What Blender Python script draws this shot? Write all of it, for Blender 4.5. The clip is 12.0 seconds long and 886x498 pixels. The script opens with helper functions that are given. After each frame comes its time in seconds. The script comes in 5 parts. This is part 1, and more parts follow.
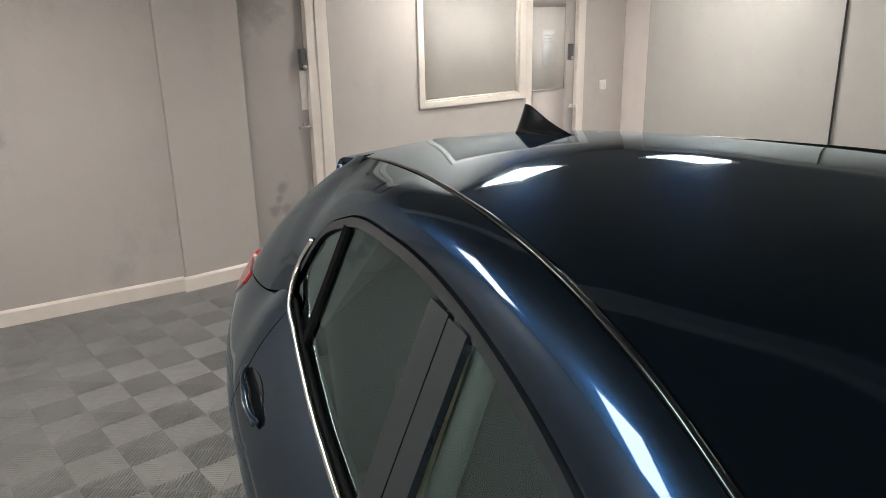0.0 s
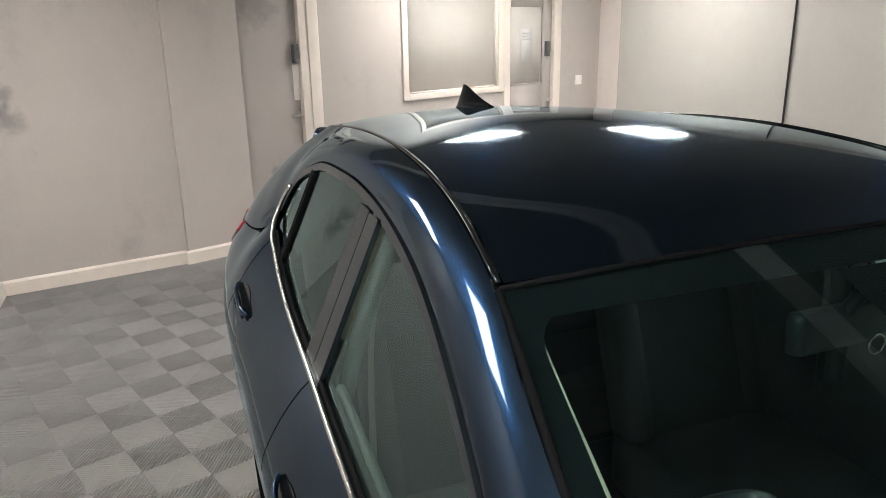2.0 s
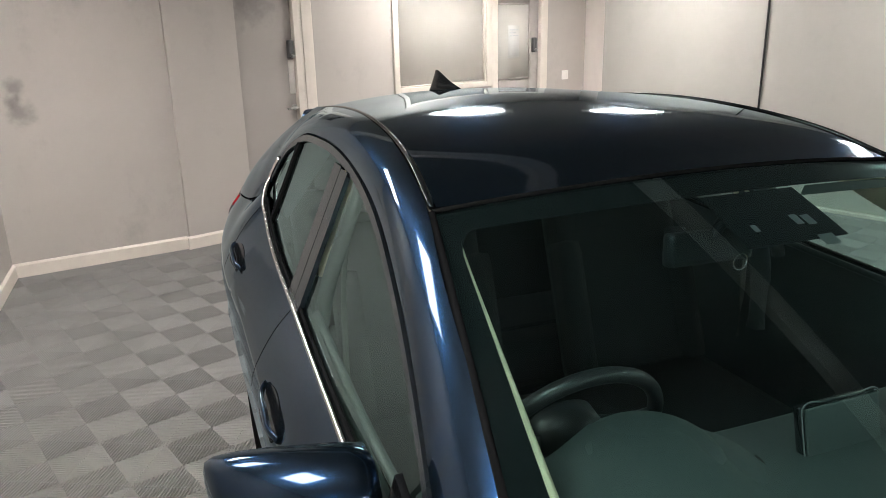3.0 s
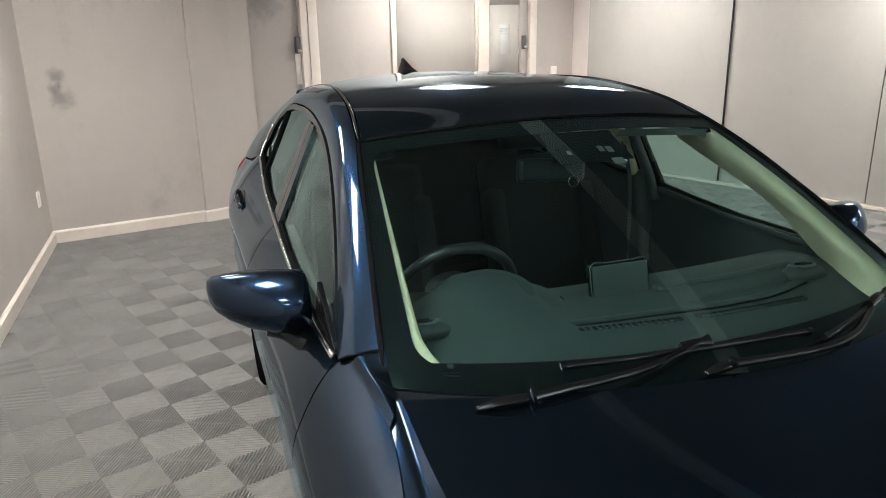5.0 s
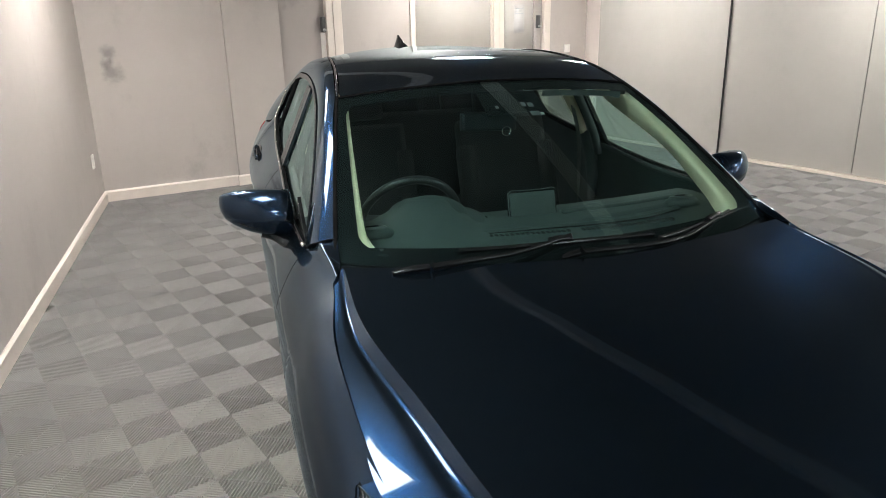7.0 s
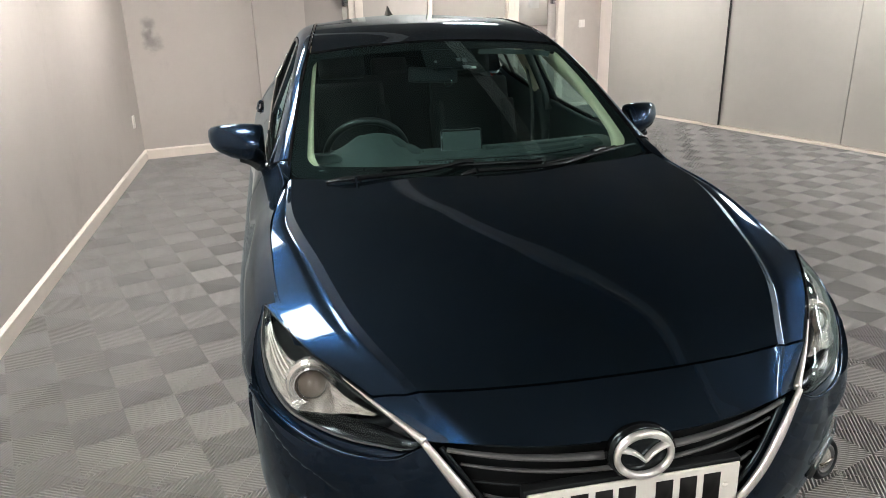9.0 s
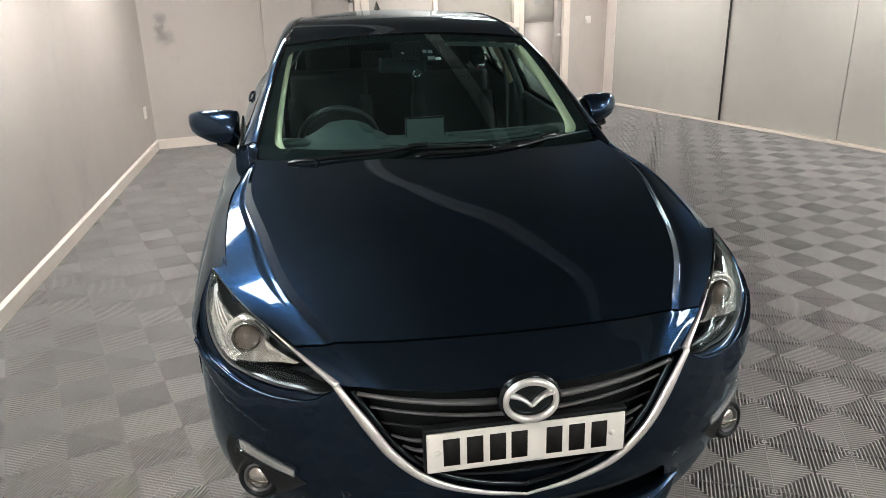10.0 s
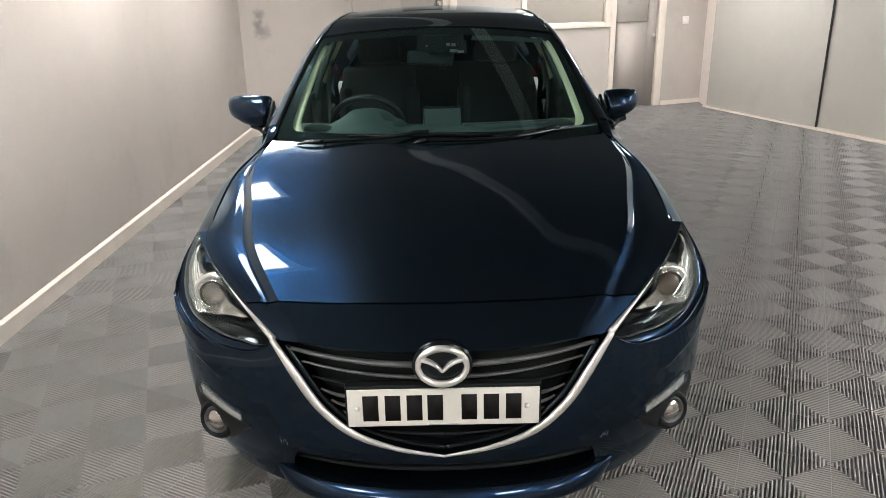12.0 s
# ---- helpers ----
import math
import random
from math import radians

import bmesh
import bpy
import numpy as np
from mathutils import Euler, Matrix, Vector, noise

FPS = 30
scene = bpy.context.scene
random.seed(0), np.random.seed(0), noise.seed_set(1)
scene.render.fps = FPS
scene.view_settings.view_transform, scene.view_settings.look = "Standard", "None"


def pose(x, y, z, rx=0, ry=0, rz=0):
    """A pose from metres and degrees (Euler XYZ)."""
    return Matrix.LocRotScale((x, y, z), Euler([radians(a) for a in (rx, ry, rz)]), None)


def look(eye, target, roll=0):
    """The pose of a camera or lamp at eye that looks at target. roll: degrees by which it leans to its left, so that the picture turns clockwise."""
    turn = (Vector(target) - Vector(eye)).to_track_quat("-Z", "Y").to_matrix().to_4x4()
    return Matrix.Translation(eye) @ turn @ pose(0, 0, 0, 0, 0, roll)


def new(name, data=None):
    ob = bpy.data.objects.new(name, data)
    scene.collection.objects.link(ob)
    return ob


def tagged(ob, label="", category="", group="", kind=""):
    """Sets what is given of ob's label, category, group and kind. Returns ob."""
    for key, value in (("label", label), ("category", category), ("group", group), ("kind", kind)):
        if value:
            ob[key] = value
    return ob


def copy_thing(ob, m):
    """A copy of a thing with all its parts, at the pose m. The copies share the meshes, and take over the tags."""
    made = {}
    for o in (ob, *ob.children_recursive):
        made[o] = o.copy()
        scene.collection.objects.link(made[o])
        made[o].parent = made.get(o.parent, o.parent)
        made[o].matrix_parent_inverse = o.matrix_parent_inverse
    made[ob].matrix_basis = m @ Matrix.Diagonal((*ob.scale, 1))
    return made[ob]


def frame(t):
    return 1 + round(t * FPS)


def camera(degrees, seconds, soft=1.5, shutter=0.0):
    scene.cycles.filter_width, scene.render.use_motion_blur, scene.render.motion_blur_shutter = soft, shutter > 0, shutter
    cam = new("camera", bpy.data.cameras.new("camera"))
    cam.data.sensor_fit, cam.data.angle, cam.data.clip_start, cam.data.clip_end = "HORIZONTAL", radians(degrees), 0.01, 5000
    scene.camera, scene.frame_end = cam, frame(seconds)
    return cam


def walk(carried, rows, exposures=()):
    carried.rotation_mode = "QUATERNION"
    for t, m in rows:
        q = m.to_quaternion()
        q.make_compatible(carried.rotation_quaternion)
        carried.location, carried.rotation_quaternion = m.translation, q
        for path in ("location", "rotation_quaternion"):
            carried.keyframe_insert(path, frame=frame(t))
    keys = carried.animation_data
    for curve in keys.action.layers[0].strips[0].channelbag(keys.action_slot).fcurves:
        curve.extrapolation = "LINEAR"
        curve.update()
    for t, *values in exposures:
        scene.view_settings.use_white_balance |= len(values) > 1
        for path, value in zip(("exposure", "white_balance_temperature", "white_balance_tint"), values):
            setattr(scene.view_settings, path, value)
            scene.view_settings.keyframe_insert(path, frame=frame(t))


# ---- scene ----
cam = camera(62.3, 12.0, soft=0.8)
PATH = [
    (0, (-0.956, -0.358, 1.752), (-0.29, 1.433, 1.161), -1.2),
    (0.5, (-0.964, -0.487, 1.738), (-0.295, 1.303, 1.145), -0.8),
    (1, (-0.981, -0.631, 1.744), (-0.314, 1.159, 1.151), -1.0),
    (1.5, (-0.998, -0.781, 1.743), (-0.333, 1.011, 1.152), -1.3),
    (2, (-0.998, -0.923, 1.739), (-0.332, 0.867, 1.147), -1.0),
    (2.5, (-1.006, -1.082, 1.715), (-0.341, 0.709, 1.124), -1.2),
    (4.5, (-1.033, -1.843, 1.693), (-0.378, -0.047, 1.104), -1.0),
    (5, (-1.026, -2.038, 1.685), (-0.407, -0.23, 1.096), -1.1),
    (5.5, (-1.029, -2.217, 1.686), (-0.443, -0.403, 1.078), -1.1),
    (6, (-0.999, -2.396, 1.699), (-0.433, -0.581, 1.079), -1.3),
    (6.5, (-0.965, -2.568, 1.694), (-0.42, -0.748, 1.069), -1.3),
    (7, (-0.952, -2.741, 1.692), (-0.441, -0.915, 1.057), -1.3),
    (7.5, (-0.93, -2.911, 1.67), (-0.446, -1.086, 1.012), -1.3),
    (9.5, (-0.587, -3.612, 1.655), (-0.241, -1.765, 0.971), -1.3),
    (10, (-0.465, -3.724, 1.647), (-0.152, -1.872, 0.96), -1.3),
    (10.5, (-0.315, -3.794, 1.621), (-0.054, -1.932, 0.936), -1.4),
    (11, (-0.202, -3.838, 1.597), (-0.037, -1.966, 0.914), -1.3),
    (11.5, (-0.079, -3.904, 1.609), (-0.011, -2.025, 0.929), -1.3),
    (12, (0.007, -3.92, 1.615), (0.008, -2.039, 0.936), -1.2),
]
walk(cam, [(t, look(eye, target, roll)) for t, eye, target, roll in PATH], [(0, -0.14), (0.6, 0.04), (2.5, 0.12), (5.5, 0.22), (9.5, 0.30), (12, 0.28)])

# ---- world, light, exposure ----
world = bpy.data.worlds.new("world")
scene.world = world
world.use_nodes = True
world.node_tree.nodes["Background"].inputs[0].default_value = (0.02, 0.021, 0.022, 1)
world.node_tree.nodes["Background"].inputs[1].default_value = 0.1
CEILING = 2.5
LAMP_POWER = 39.0
BACK_ANGLE = 19.4
BACK = pose(-0.96, 4.79, 0, 0, 0, BACK_ANGLE)      # along the wall with the doors; y goes into the wall
RIGHT = pose(3.575, 5.919, 0, 0, 0, -69.2)         # along the panelled wall
STUB = pose(-2.18, 4.53, 0, 0, 0, 12.0)            # short wall in the corner


# ---- materials ----
def material(name, color, rough=0.5, metal=0.0, vary=0.0, scale=8.0, bump=0.0, bump_scale=60.0, coat=0.0, spec=0.5,
             alpha_noise=None, rough_vary=0.0, random_value=0.0):
    m = bpy.data.materials.new(name)
    m.use_nodes = True
    nt = m.node_tree
    b = nt.nodes["Principled BSDF"]
    b.inputs["Base Color"].default_value = (*color, 1)
    b.inputs["Roughness"].default_value = rough
    b.inputs["Metallic"].default_value = metal
    b.inputs["Specular IOR Level"].default_value = spec
    b.inputs["Coat Weight"].default_value = coat
    b.inputs["Coat Roughness"].default_value = 0.015
    tc = nt.nodes.new("ShaderNodeTexCoord")
    if vary or rough_vary or random_value:
        big = nt.nodes.new("ShaderNodeTexNoise")
        big.inputs["Scale"].default_value = scale
        big.inputs["Detail"].default_value = 5
        big.inputs["Roughness"].default_value = 0.65
        nt.links.new(tc.outputs["Object"], big.inputs["Vector"])
        mul = nt.nodes.new("ShaderNodeMapRange")
        mul.inputs["From Min"].default_value, mul.inputs["From Max"].default_value = 0.3, 0.7
        mul.inputs["To Min"].default_value, mul.inputs["To Max"].default_value = 1 - vary, 1 + vary
        nt.links.new(big.outputs["Fac"], mul.inputs["Value"])
        value = mul.outputs["Result"]
        if random_value:
            info = nt.nodes.new("ShaderNodeObjectInfo")
            mr = nt.nodes.new("ShaderNodeMapRange")
            mr.inputs["To Min"].default_value, mr.inputs["To Max"].default_value = 1 - random_value, 1 + random_value
            nt.links.new(info.outputs["Random"], mr.inputs["Value"])
            mm = nt.nodes.new("ShaderNodeMath")
            mm.operation = "MULTIPLY"
            nt.links.new(value, mm.inputs[0])
            nt.links.new(mr.outputs["Result"], mm.inputs[1])
            value = mm.outputs[0]
        vm = nt.nodes.new("ShaderNodeVectorMath")
        vm.operation = "SCALE"
        vm.inputs[0].default_value = color
        nt.links.new(value, vm.inputs["Scale"])
        nt.links.new(vm.outputs["Vector"], b.inputs["Base Color"])
        if rough_vary:
            rr = nt.nodes.new("ShaderNodeMapRange")
            rr.inputs["From Min"].default_value, rr.inputs["From Max"].default_value = 0.3, 0.7
            rr.inputs["To Min"].default_value, rr.inputs["To Max"].default_value = rough - rough_vary, rough + rough_vary
            nt.links.new(big.outputs["Fac"], rr.inputs["Value"])
            nt.links.new(rr.outputs["Result"], b.inputs["Roughness"])
    if bump:
        fine = nt.nodes.new("ShaderNodeTexNoise")
        fine.inputs["Scale"].default_value = bump_scale
        fine.inputs["Detail"].default_value = 4
        nt.links.new(tc.outputs["Object"], fine.inputs["Vector"])
        bp = nt.nodes.new("ShaderNodeBump")
        bp.inputs["Strength"].default_value = bump
        bp.inputs["Distance"].default_value = 0.002
        nt.links.new(fine.outputs["Fac"], bp.inputs["Height"])
        nt.links.new(bp.outputs["Normal"], b.inputs["Normal"])
    return m


def glass_material(name, tint, gloss_min=0.08, rough=0.0):
    """A thin pane: clear or tinted, glossier at a slant."""
    m = bpy.data.materials.new(name)
    m.use_nodes = True
    nt = m.node_tree
    nt.nodes.remove(nt.nodes["Principled BSDF"])
    out = nt.nodes["Material Output"]
    clear, gloss = nt.nodes.new("ShaderNodeBsdfTransparent"), nt.nodes.new("ShaderNodeBsdfGlossy")
    clear.inputs["Color"].default_value = (*tint, 1)
    gloss.inputs["Roughness"].default_value = rough
    gloss.inputs["Color"].default_value = (0.68, 0.93, 0.95, 1)
    mix = nt.nodes.new("ShaderNodeMixShader")
    facing, power, rise = nt.nodes.new("ShaderNodeLayerWeight"), nt.nodes.new("ShaderNodeMath"), nt.nodes.new("ShaderNodeMapRange")
    facing.inputs["Blend"].default_value = 0.5
    power.operation = "POWER"
    power.inputs[1].default_value = 4.8
    rise.inputs["To Min"].default_value, rise.inputs["To Max"].default_value = gloss_min, 1.0
    nt.links.new(facing.outputs["Facing"], power.inputs[0])
    nt.links.new(power.outputs[0], rise.inputs["Value"])
    nt.links.new(rise.outputs["Result"], mix.inputs[0])
    nt.links.new(clear.outputs[0], mix.inputs[1])
    nt.links.new(gloss.outputs[0], mix.inputs[2])
    nt.links.new(mix.outputs[0], out.inputs["Surface"])
    return m


def paint_material(name, flake, ground, rough):
    """Car paint: a dark ground with metal flakes under a clear coat."""
    m = bpy.data.materials.new(name)
    m.use_nodes = True
    nt = m.node_tree
    nt.nodes.remove(nt.nodes["Principled BSDF"])
    out = nt.nodes["Material Output"]
    tc, noise_node = nt.nodes.new("ShaderNodeTexCoord"), nt.nodes.new("ShaderNodeTexNoise")
    noise_node.inputs["Scale"].default_value = 700
    noise_node.inputs["Detail"].default_value = 3
    nt.links.new(tc.outputs["Object"], noise_node.inputs["Vector"])
    mr = nt.nodes.new("ShaderNodeMapRange")
    mr.inputs["From Min"].default_value, mr.inputs["From Max"].default_value = 0.3, 0.7
    mr.inputs["To Min"].default_value, mr.inputs["To Max"].default_value = 0.75, 1.25
    nt.links.new(noise_node.outputs["Fac"], mr.inputs["Value"])
    vm = nt.nodes.new("ShaderNodeVectorMath")
    vm.operation = "SCALE"
    vm.inputs[0].default_value = flake
    nt.links.new(mr.outputs["Result"], vm.inputs["Scale"])
    under, flakes, coat = nt.nodes.new("ShaderNodeBsdfDiffuse"), nt.nodes.new("ShaderNodeBsdfGlossy"), nt.nodes.new("ShaderNodeBsdfGlossy")
    under.inputs["Color"].default_value = (*ground, 1)
    flakes.inputs["Roughness"].default_value = rough
    coat.inputs["Color"].default_value = (0.80, 0.93, 1.0, 1)
    nt.links.new(vm.outputs["Vector"], flakes.inputs["Color"])
    dust = nt.nodes.new("ShaderNodeTexNoise")
    dust.inputs["Scale"].default_value = 3.0
    dust.inputs["Detail"].default_value = 6
    nt.links.new(tc.outputs["Object"], dust.inputs["Vector"])
    film = nt.nodes.new("ShaderNodeMapRange")
    film.inputs["From Min"].default_value, film.inputs["From Max"].default_value = 0.35, 0.75
    film.inputs["To Min"].default_value, film.inputs["To Max"].default_value = 0.03, 0.075
    nt.links.new(dust.outputs["Fac"], film.inputs["Value"])
    nt.links.new(film.outputs["Result"], coat.inputs["Roughness"])
    haze, base = nt.nodes.new("ShaderNodeBsdfGlossy"), nt.nodes.new("ShaderNodeAddShader")
    haze.inputs["Color"].default_value = (0.0075, 0.0095, 0.0098, 1)
    haze.inputs["Roughness"].default_value = 0.42
    both, mix = nt.nodes.new("ShaderNodeAddShader"), nt.nodes.new("ShaderNodeMixShader")
    nt.links.new(under.outputs[0], base.inputs[0])
    nt.links.new(haze.outputs[0], base.inputs[1])
    nt.links.new(base.outputs[0], both.inputs[0])
    nt.links.new(flakes.outputs[0], both.inputs[1])
    facing, power, rise = nt.nodes.new("ShaderNodeLayerWeight"), nt.nodes.new("ShaderNodeMath"), nt.nodes.new("ShaderNodeMapRange")
    facing.inputs["Blend"].default_value = 0.5
    power.operation = "POWER"
    power.inputs[1].default_value = 5.0
    rise.inputs["To Min"].default_value, rise.inputs["To Max"].default_value = 0.026, 1.0
    nt.links.new(facing.outputs["Facing"], power.inputs[0])
    nt.links.new(power.outputs[0], rise.inputs["Value"])
    nt.links.new(rise.outputs["Result"], mix.inputs[0])
    nt.links.new(both.outputs[0], mix.inputs[1])
    nt.links.new(coat.outputs[0], mix.inputs[2])
    nt.links.new(mix.outputs[0], out.inputs["Surface"])
    return m


def lamp_material(name, color, strength):
    m = bpy.data.materials.new(name)
    m.use_nodes = True
    b = m.node_tree.nodes["Principled BSDF"]
    b.inputs["Base Color"].default_value = (0.8, 0.8, 0.8, 1)
    b.inputs["Emission Color"].default_value = (*color, 1)
    b.inputs["Emission Strength"].default_value = strength
    return m


def frosted(name, color):
    """Glass under a milky film: scatters light back and lets light through."""
    m = bpy.data.materials.new(name)
    m.use_nodes = True
    nt = m.node_tree
    nt.nodes.remove(nt.nodes["Principled BSDF"])
    back, on, mix = nt.nodes.new("ShaderNodeBsdfDiffuse"), nt.nodes.new("ShaderNodeBsdfTranslucent"), nt.nodes.new("ShaderNodeMixShader")
    tc, cloud, mr, vm = nt.nodes.new("ShaderNodeTexCoord"), nt.nodes.new("ShaderNodeTexNoise"), nt.nodes.new("ShaderNodeMapRange"), nt.nodes.new("ShaderNodeVectorMath")
    cloud.inputs["Scale"].default_value = 2.0
    cloud.inputs["Detail"].default_value = 5
    mr.inputs["To Min"].default_value, mr.inputs["To Max"].default_value = 0.9, 1.1
    vm.operation = "SCALE"
    vm.inputs[0].default_value = color
    nt.links.new(tc.outputs["Object"], cloud.inputs["Vector"])
    nt.links.new(cloud.outputs["Fac"], mr.inputs["Value"])
    nt.links.new(mr.outputs["Result"], vm.inputs["Scale"])
    for n in (back, on):
        nt.links.new(vm.outputs["Vector"], n.inputs["Color"])
    mix.inputs[0].default_value = 0.9
    nt.links.new(back.outputs[0], mix.inputs[1])
    nt.links.new(on.outputs[0], mix.inputs[2])
    nt.links.new(mix.outputs[0], nt.nodes["Material Output"].inputs["Surface"])
    return m


def wall_material(name, color, dirt):
    """Matt wall paint with roller mottling, faint streaks and a few scuffs."""
    m = material(name, color, rough=0.62, vary=0.05, scale=1.1, bump=0.25, bump_scale=140.0, spec=0.35)
    nt = m.node_tree
    b = nt.nodes["Principled BSDF"]
    old = b.inputs["Base Color"].links[0].from_socket
    tc = [n for n in nt.nodes if n.bl_idname == "ShaderNodeTexCoord"][0]
    mp = nt.nodes.new("ShaderNodeMapping")
    mp.inputs["Scale"].default_value = (1.2, 1.2, 0.85)
    nt.links.new(tc.outputs["Object"], mp.inputs["Vector"])
    sm = nt.nodes.new("ShaderNodeTexNoise")
    sm.inputs["Scale"].default_value = 1.6
    sm.inputs["Detail"].default_value = 8
    sm.inputs["Roughness"].default_value = 0.7
    nt.links.new(mp.outputs["Vector"], sm.inputs["Vector"])
    ramp = nt.nodes.new("ShaderNodeMapRange")
    ramp.inputs["From Min"].default_value, ramp.inputs["From Max"].default_value = 0.56, 0.8
    ramp.inputs["To Min"].default_value, ramp.inputs["To Max"].default_value = 0.0, dirt
    nt.links.new(sm.outputs["Fac"], ramp.inputs["Value"])
    mix = nt.nodes.new("ShaderNodeMix")
    mix.data_type = "RGBA"
    nt.links.new(ramp.outputs["Result"], mix.inputs[0])
    nt.links.new(old, mix.inputs[6])
    mix.inputs[7].default_value = (color[0] * 0.45, color[1] * 0.46, color[2] * 0.47, 1)
    nt.links.new(mix.outputs[2], b.inputs["Base Color"])
    return m


def add_dark_marks(m, spots, strength):
    """Dark marks at given places, most of them rubbed, ragged at the rim."""
    nt = m.node_tree
    b = nt.nodes["Principled BSDF"]
    tc = [n for n in nt.nodes if n.bl_idname == "ShaderNodeTexCoord"][0]
    rag = nt.nodes.new("ShaderNodeTexNoise")
    rag.inputs["Scale"].default_value = 14
    rag.inputs["Detail"].default_value = 6
    nt.links.new(tc.outputs["Object"], rag.inputs["Vector"])
    for place, radius in spots:
        old = b.inputs["Base Color"].links[0].from_socket
        far = nt.nodes.new("ShaderNodeVectorMath")
        far.operation = "DISTANCE"
        far.inputs[1].default_value = place
        nt.links.new(tc.outputs["Object"], far.inputs[0])
        wob = nt.nodes.new("ShaderNodeMath")
        wob.operation = "MULTIPLY_ADD"
        wob.inputs[1].default_value = radius * 1.6
        nt.links.new(rag.outputs["Fac"], wob.inputs[0])
        nt.links.new(far.outputs["Value"], wob.inputs[2])
        mr = nt.nodes.new("ShaderNodeMapRange")
        mr.interpolation_type = "SMOOTHSTEP"
        mr.inputs["From Min"].default_value, mr.inputs["From Max"].default_value = radius * 0.9, radius * 2.1
        mr.inputs["To Min"].default_value, mr.inputs["To Max"].default_value = strength, 0.0
        nt.links.new(wob.outputs[0], mr.inputs["Value"])
        mix = nt.nodes.new("ShaderNodeMix")
        mix.data_type = "RGBA"
        nt.links.new(mr.outputs["Result"], mix.inputs[0])
        nt.links.new(old, mix.inputs[6])
        mix.inputs[7].default_value = (0.17, 0.16, 0.155, 1)
        nt.links.new(mix.outputs[2], b.inputs["Base Color"])


M_WALL = wall_material("wall_paint", (0.50, 0.465, 0.44), 0.3)
M_STUB = wall_material("scuffed_wall_paint", (0.50, 0.465, 0.44), 0.45)
add_dark_marks(M_STUB, [((0.215, 0.0, 1.335), 0.075), ((0.235, 0.0, 1.16), 0.095), ((0.20, 0.0, 1.24), 0.055)], 0.6)
M_PANEL = wall_material("panel_paint", (0.47, 0.46, 0.435), 0.2)
M_TRIM = material("white_gloss_trim", (0.76, 0.70, 0.64), 0.35, vary=0.05, scale=6, bump=0.1)
M_DOOR = wall_material("grey_door_paint", (0.42, 0.39, 0.37), 0.5)
# Low scuffs on the first door; the wide last spot darkens its top.
add_dark_marks(M_DOOR, [((0.815, 0.03, 0.60), 0.05), ((0.84, 0.03, 0.43), 0.06), ((0.74, 0.03, 0.42), 0.055), ((0.79, 0.03, 0.52), 0.04), ((0.75, 0.03, 1.9), 0.2)], 0.5)
M_CEIL = material("ceiling_tile", (0.20, 0.20, 0.205), 0.9, vary=0.06, scale=5, bump=0.3)
# Near-black base colour that puts extra shade into the floor gaps.
M_DARK_BASE = material("dark_base", (0.02, 0.021, 0.022), 0.9, vary=0.2, scale=4)
M_TILE = material("grey_floor_plastic", (0.260, 0.257, 0.255), 0.45, vary=0.10, scale=2.5, bump=0.15, bump_scale=220, random_value=0.05, rough_vary=0.06)
M_FROST = frosted("frosted_film", (0.66, 0.655, 0.64))
M_STEEL = material("brushed_steel", (0.55, 0.55, 0.54), 0.3, metal=1.0, vary=0.08, scale=40)
M_WHITE = material("white_plastic", (0.84, 0.81, 0.78), 0.35, vary=0.03, scale=20)
M_RETURN = material("white_wall_paint", (0.92, 0.86, 0.83), 0.5, vary=0.03, scale=4, bump=0.1)
# Near-black for the shade over the first door and at panel joints.
M_SHADOWGAP = material("gap_shade", (0.03, 0.032, 0.034), 0.8, vary=0.1, scale=10)
M_PAPER = material("paper", (0.70, 0.71, 0.71), 0.7, vary=0.04, scale=14)
M_INK = material("faded_print", (0.6, 0.63, 0.66), 0.7, vary=0.1, scale=30)
M_LAMP = lamp_material("lamp_diffuser", (1.0, 0.955, 0.90), LAMP_POWER)

M_PAINT = paint_material("blue_mica_paint", (0.0003, 0.0102, 0.035), (0.0006, 0.0013, 0.0018), 0.262)
M_BLACK = material("gloss_black", (0.005, 0.0055, 0.006), 0.15, vary=0.1, scale=30, spec=0.4)
M_RUBBER = material("black_rubber", (0.007, 0.0075, 0.008), 0.7, spec=0.0, vary=0.15, scale=60, bump=0.2)
M_PLASTIC = material("grained_black_plastic", (0.010, 0.0105, 0.011), 0.5, spec=0.25, vary=0.12, scale=50, bump=0.25, bump_scale=400)
M_SATIN = material("satin_grey_slat", (0.09, 0.093, 0.096), 0.30, vary=0.08, scale=40)
M_CHROME = material("bright_chrome", (0.78, 0.78, 0.77), 0.07, metal=1.0, vary=0.03, scale=60)
M_SATCHROME = material("satin_chrome", (0.82, 0.81, 0.79), 0.30, metal=0.75, vary=0.05, scale=60)
M_GLASS = glass_material("clear_glass", (0.74, 0.86, 0.81), 0.10)
M_SCREEN = glass_material("windscreen_glass", (0.68, 0.90, 0.88), 0.085)
M_PRIVACY = glass_material("privacy_glass", (0.36, 0.40, 0.38), 0.095)
M_LENS = glass_material("lamp_lens", (0.95, 0.96, 0.97), 0.035)
M_RED = material("red_tail_lens", (0.42, 0.012, 0.016), 0.12, vary=0.1, scale=30, coat=0.8)
M_DASH = material("dark_dashboard_plastic", (0.036, 0.046, 0.045), 0.55, vary=0.1, scale=20, bump=0.3, bump_scale=500)
M_FABRIC = material("black_seat_cloth", (0.009, 0.0105, 0.011), 0.85, vary=0.15, scale=40, bump=0.4, bump_scale=300)
M_CREAM = material("cream_headliner", (0.80, 0.67, 0.47), 0.8, vary=0.04, scale=20, bump=0.2, bump_scale=300)
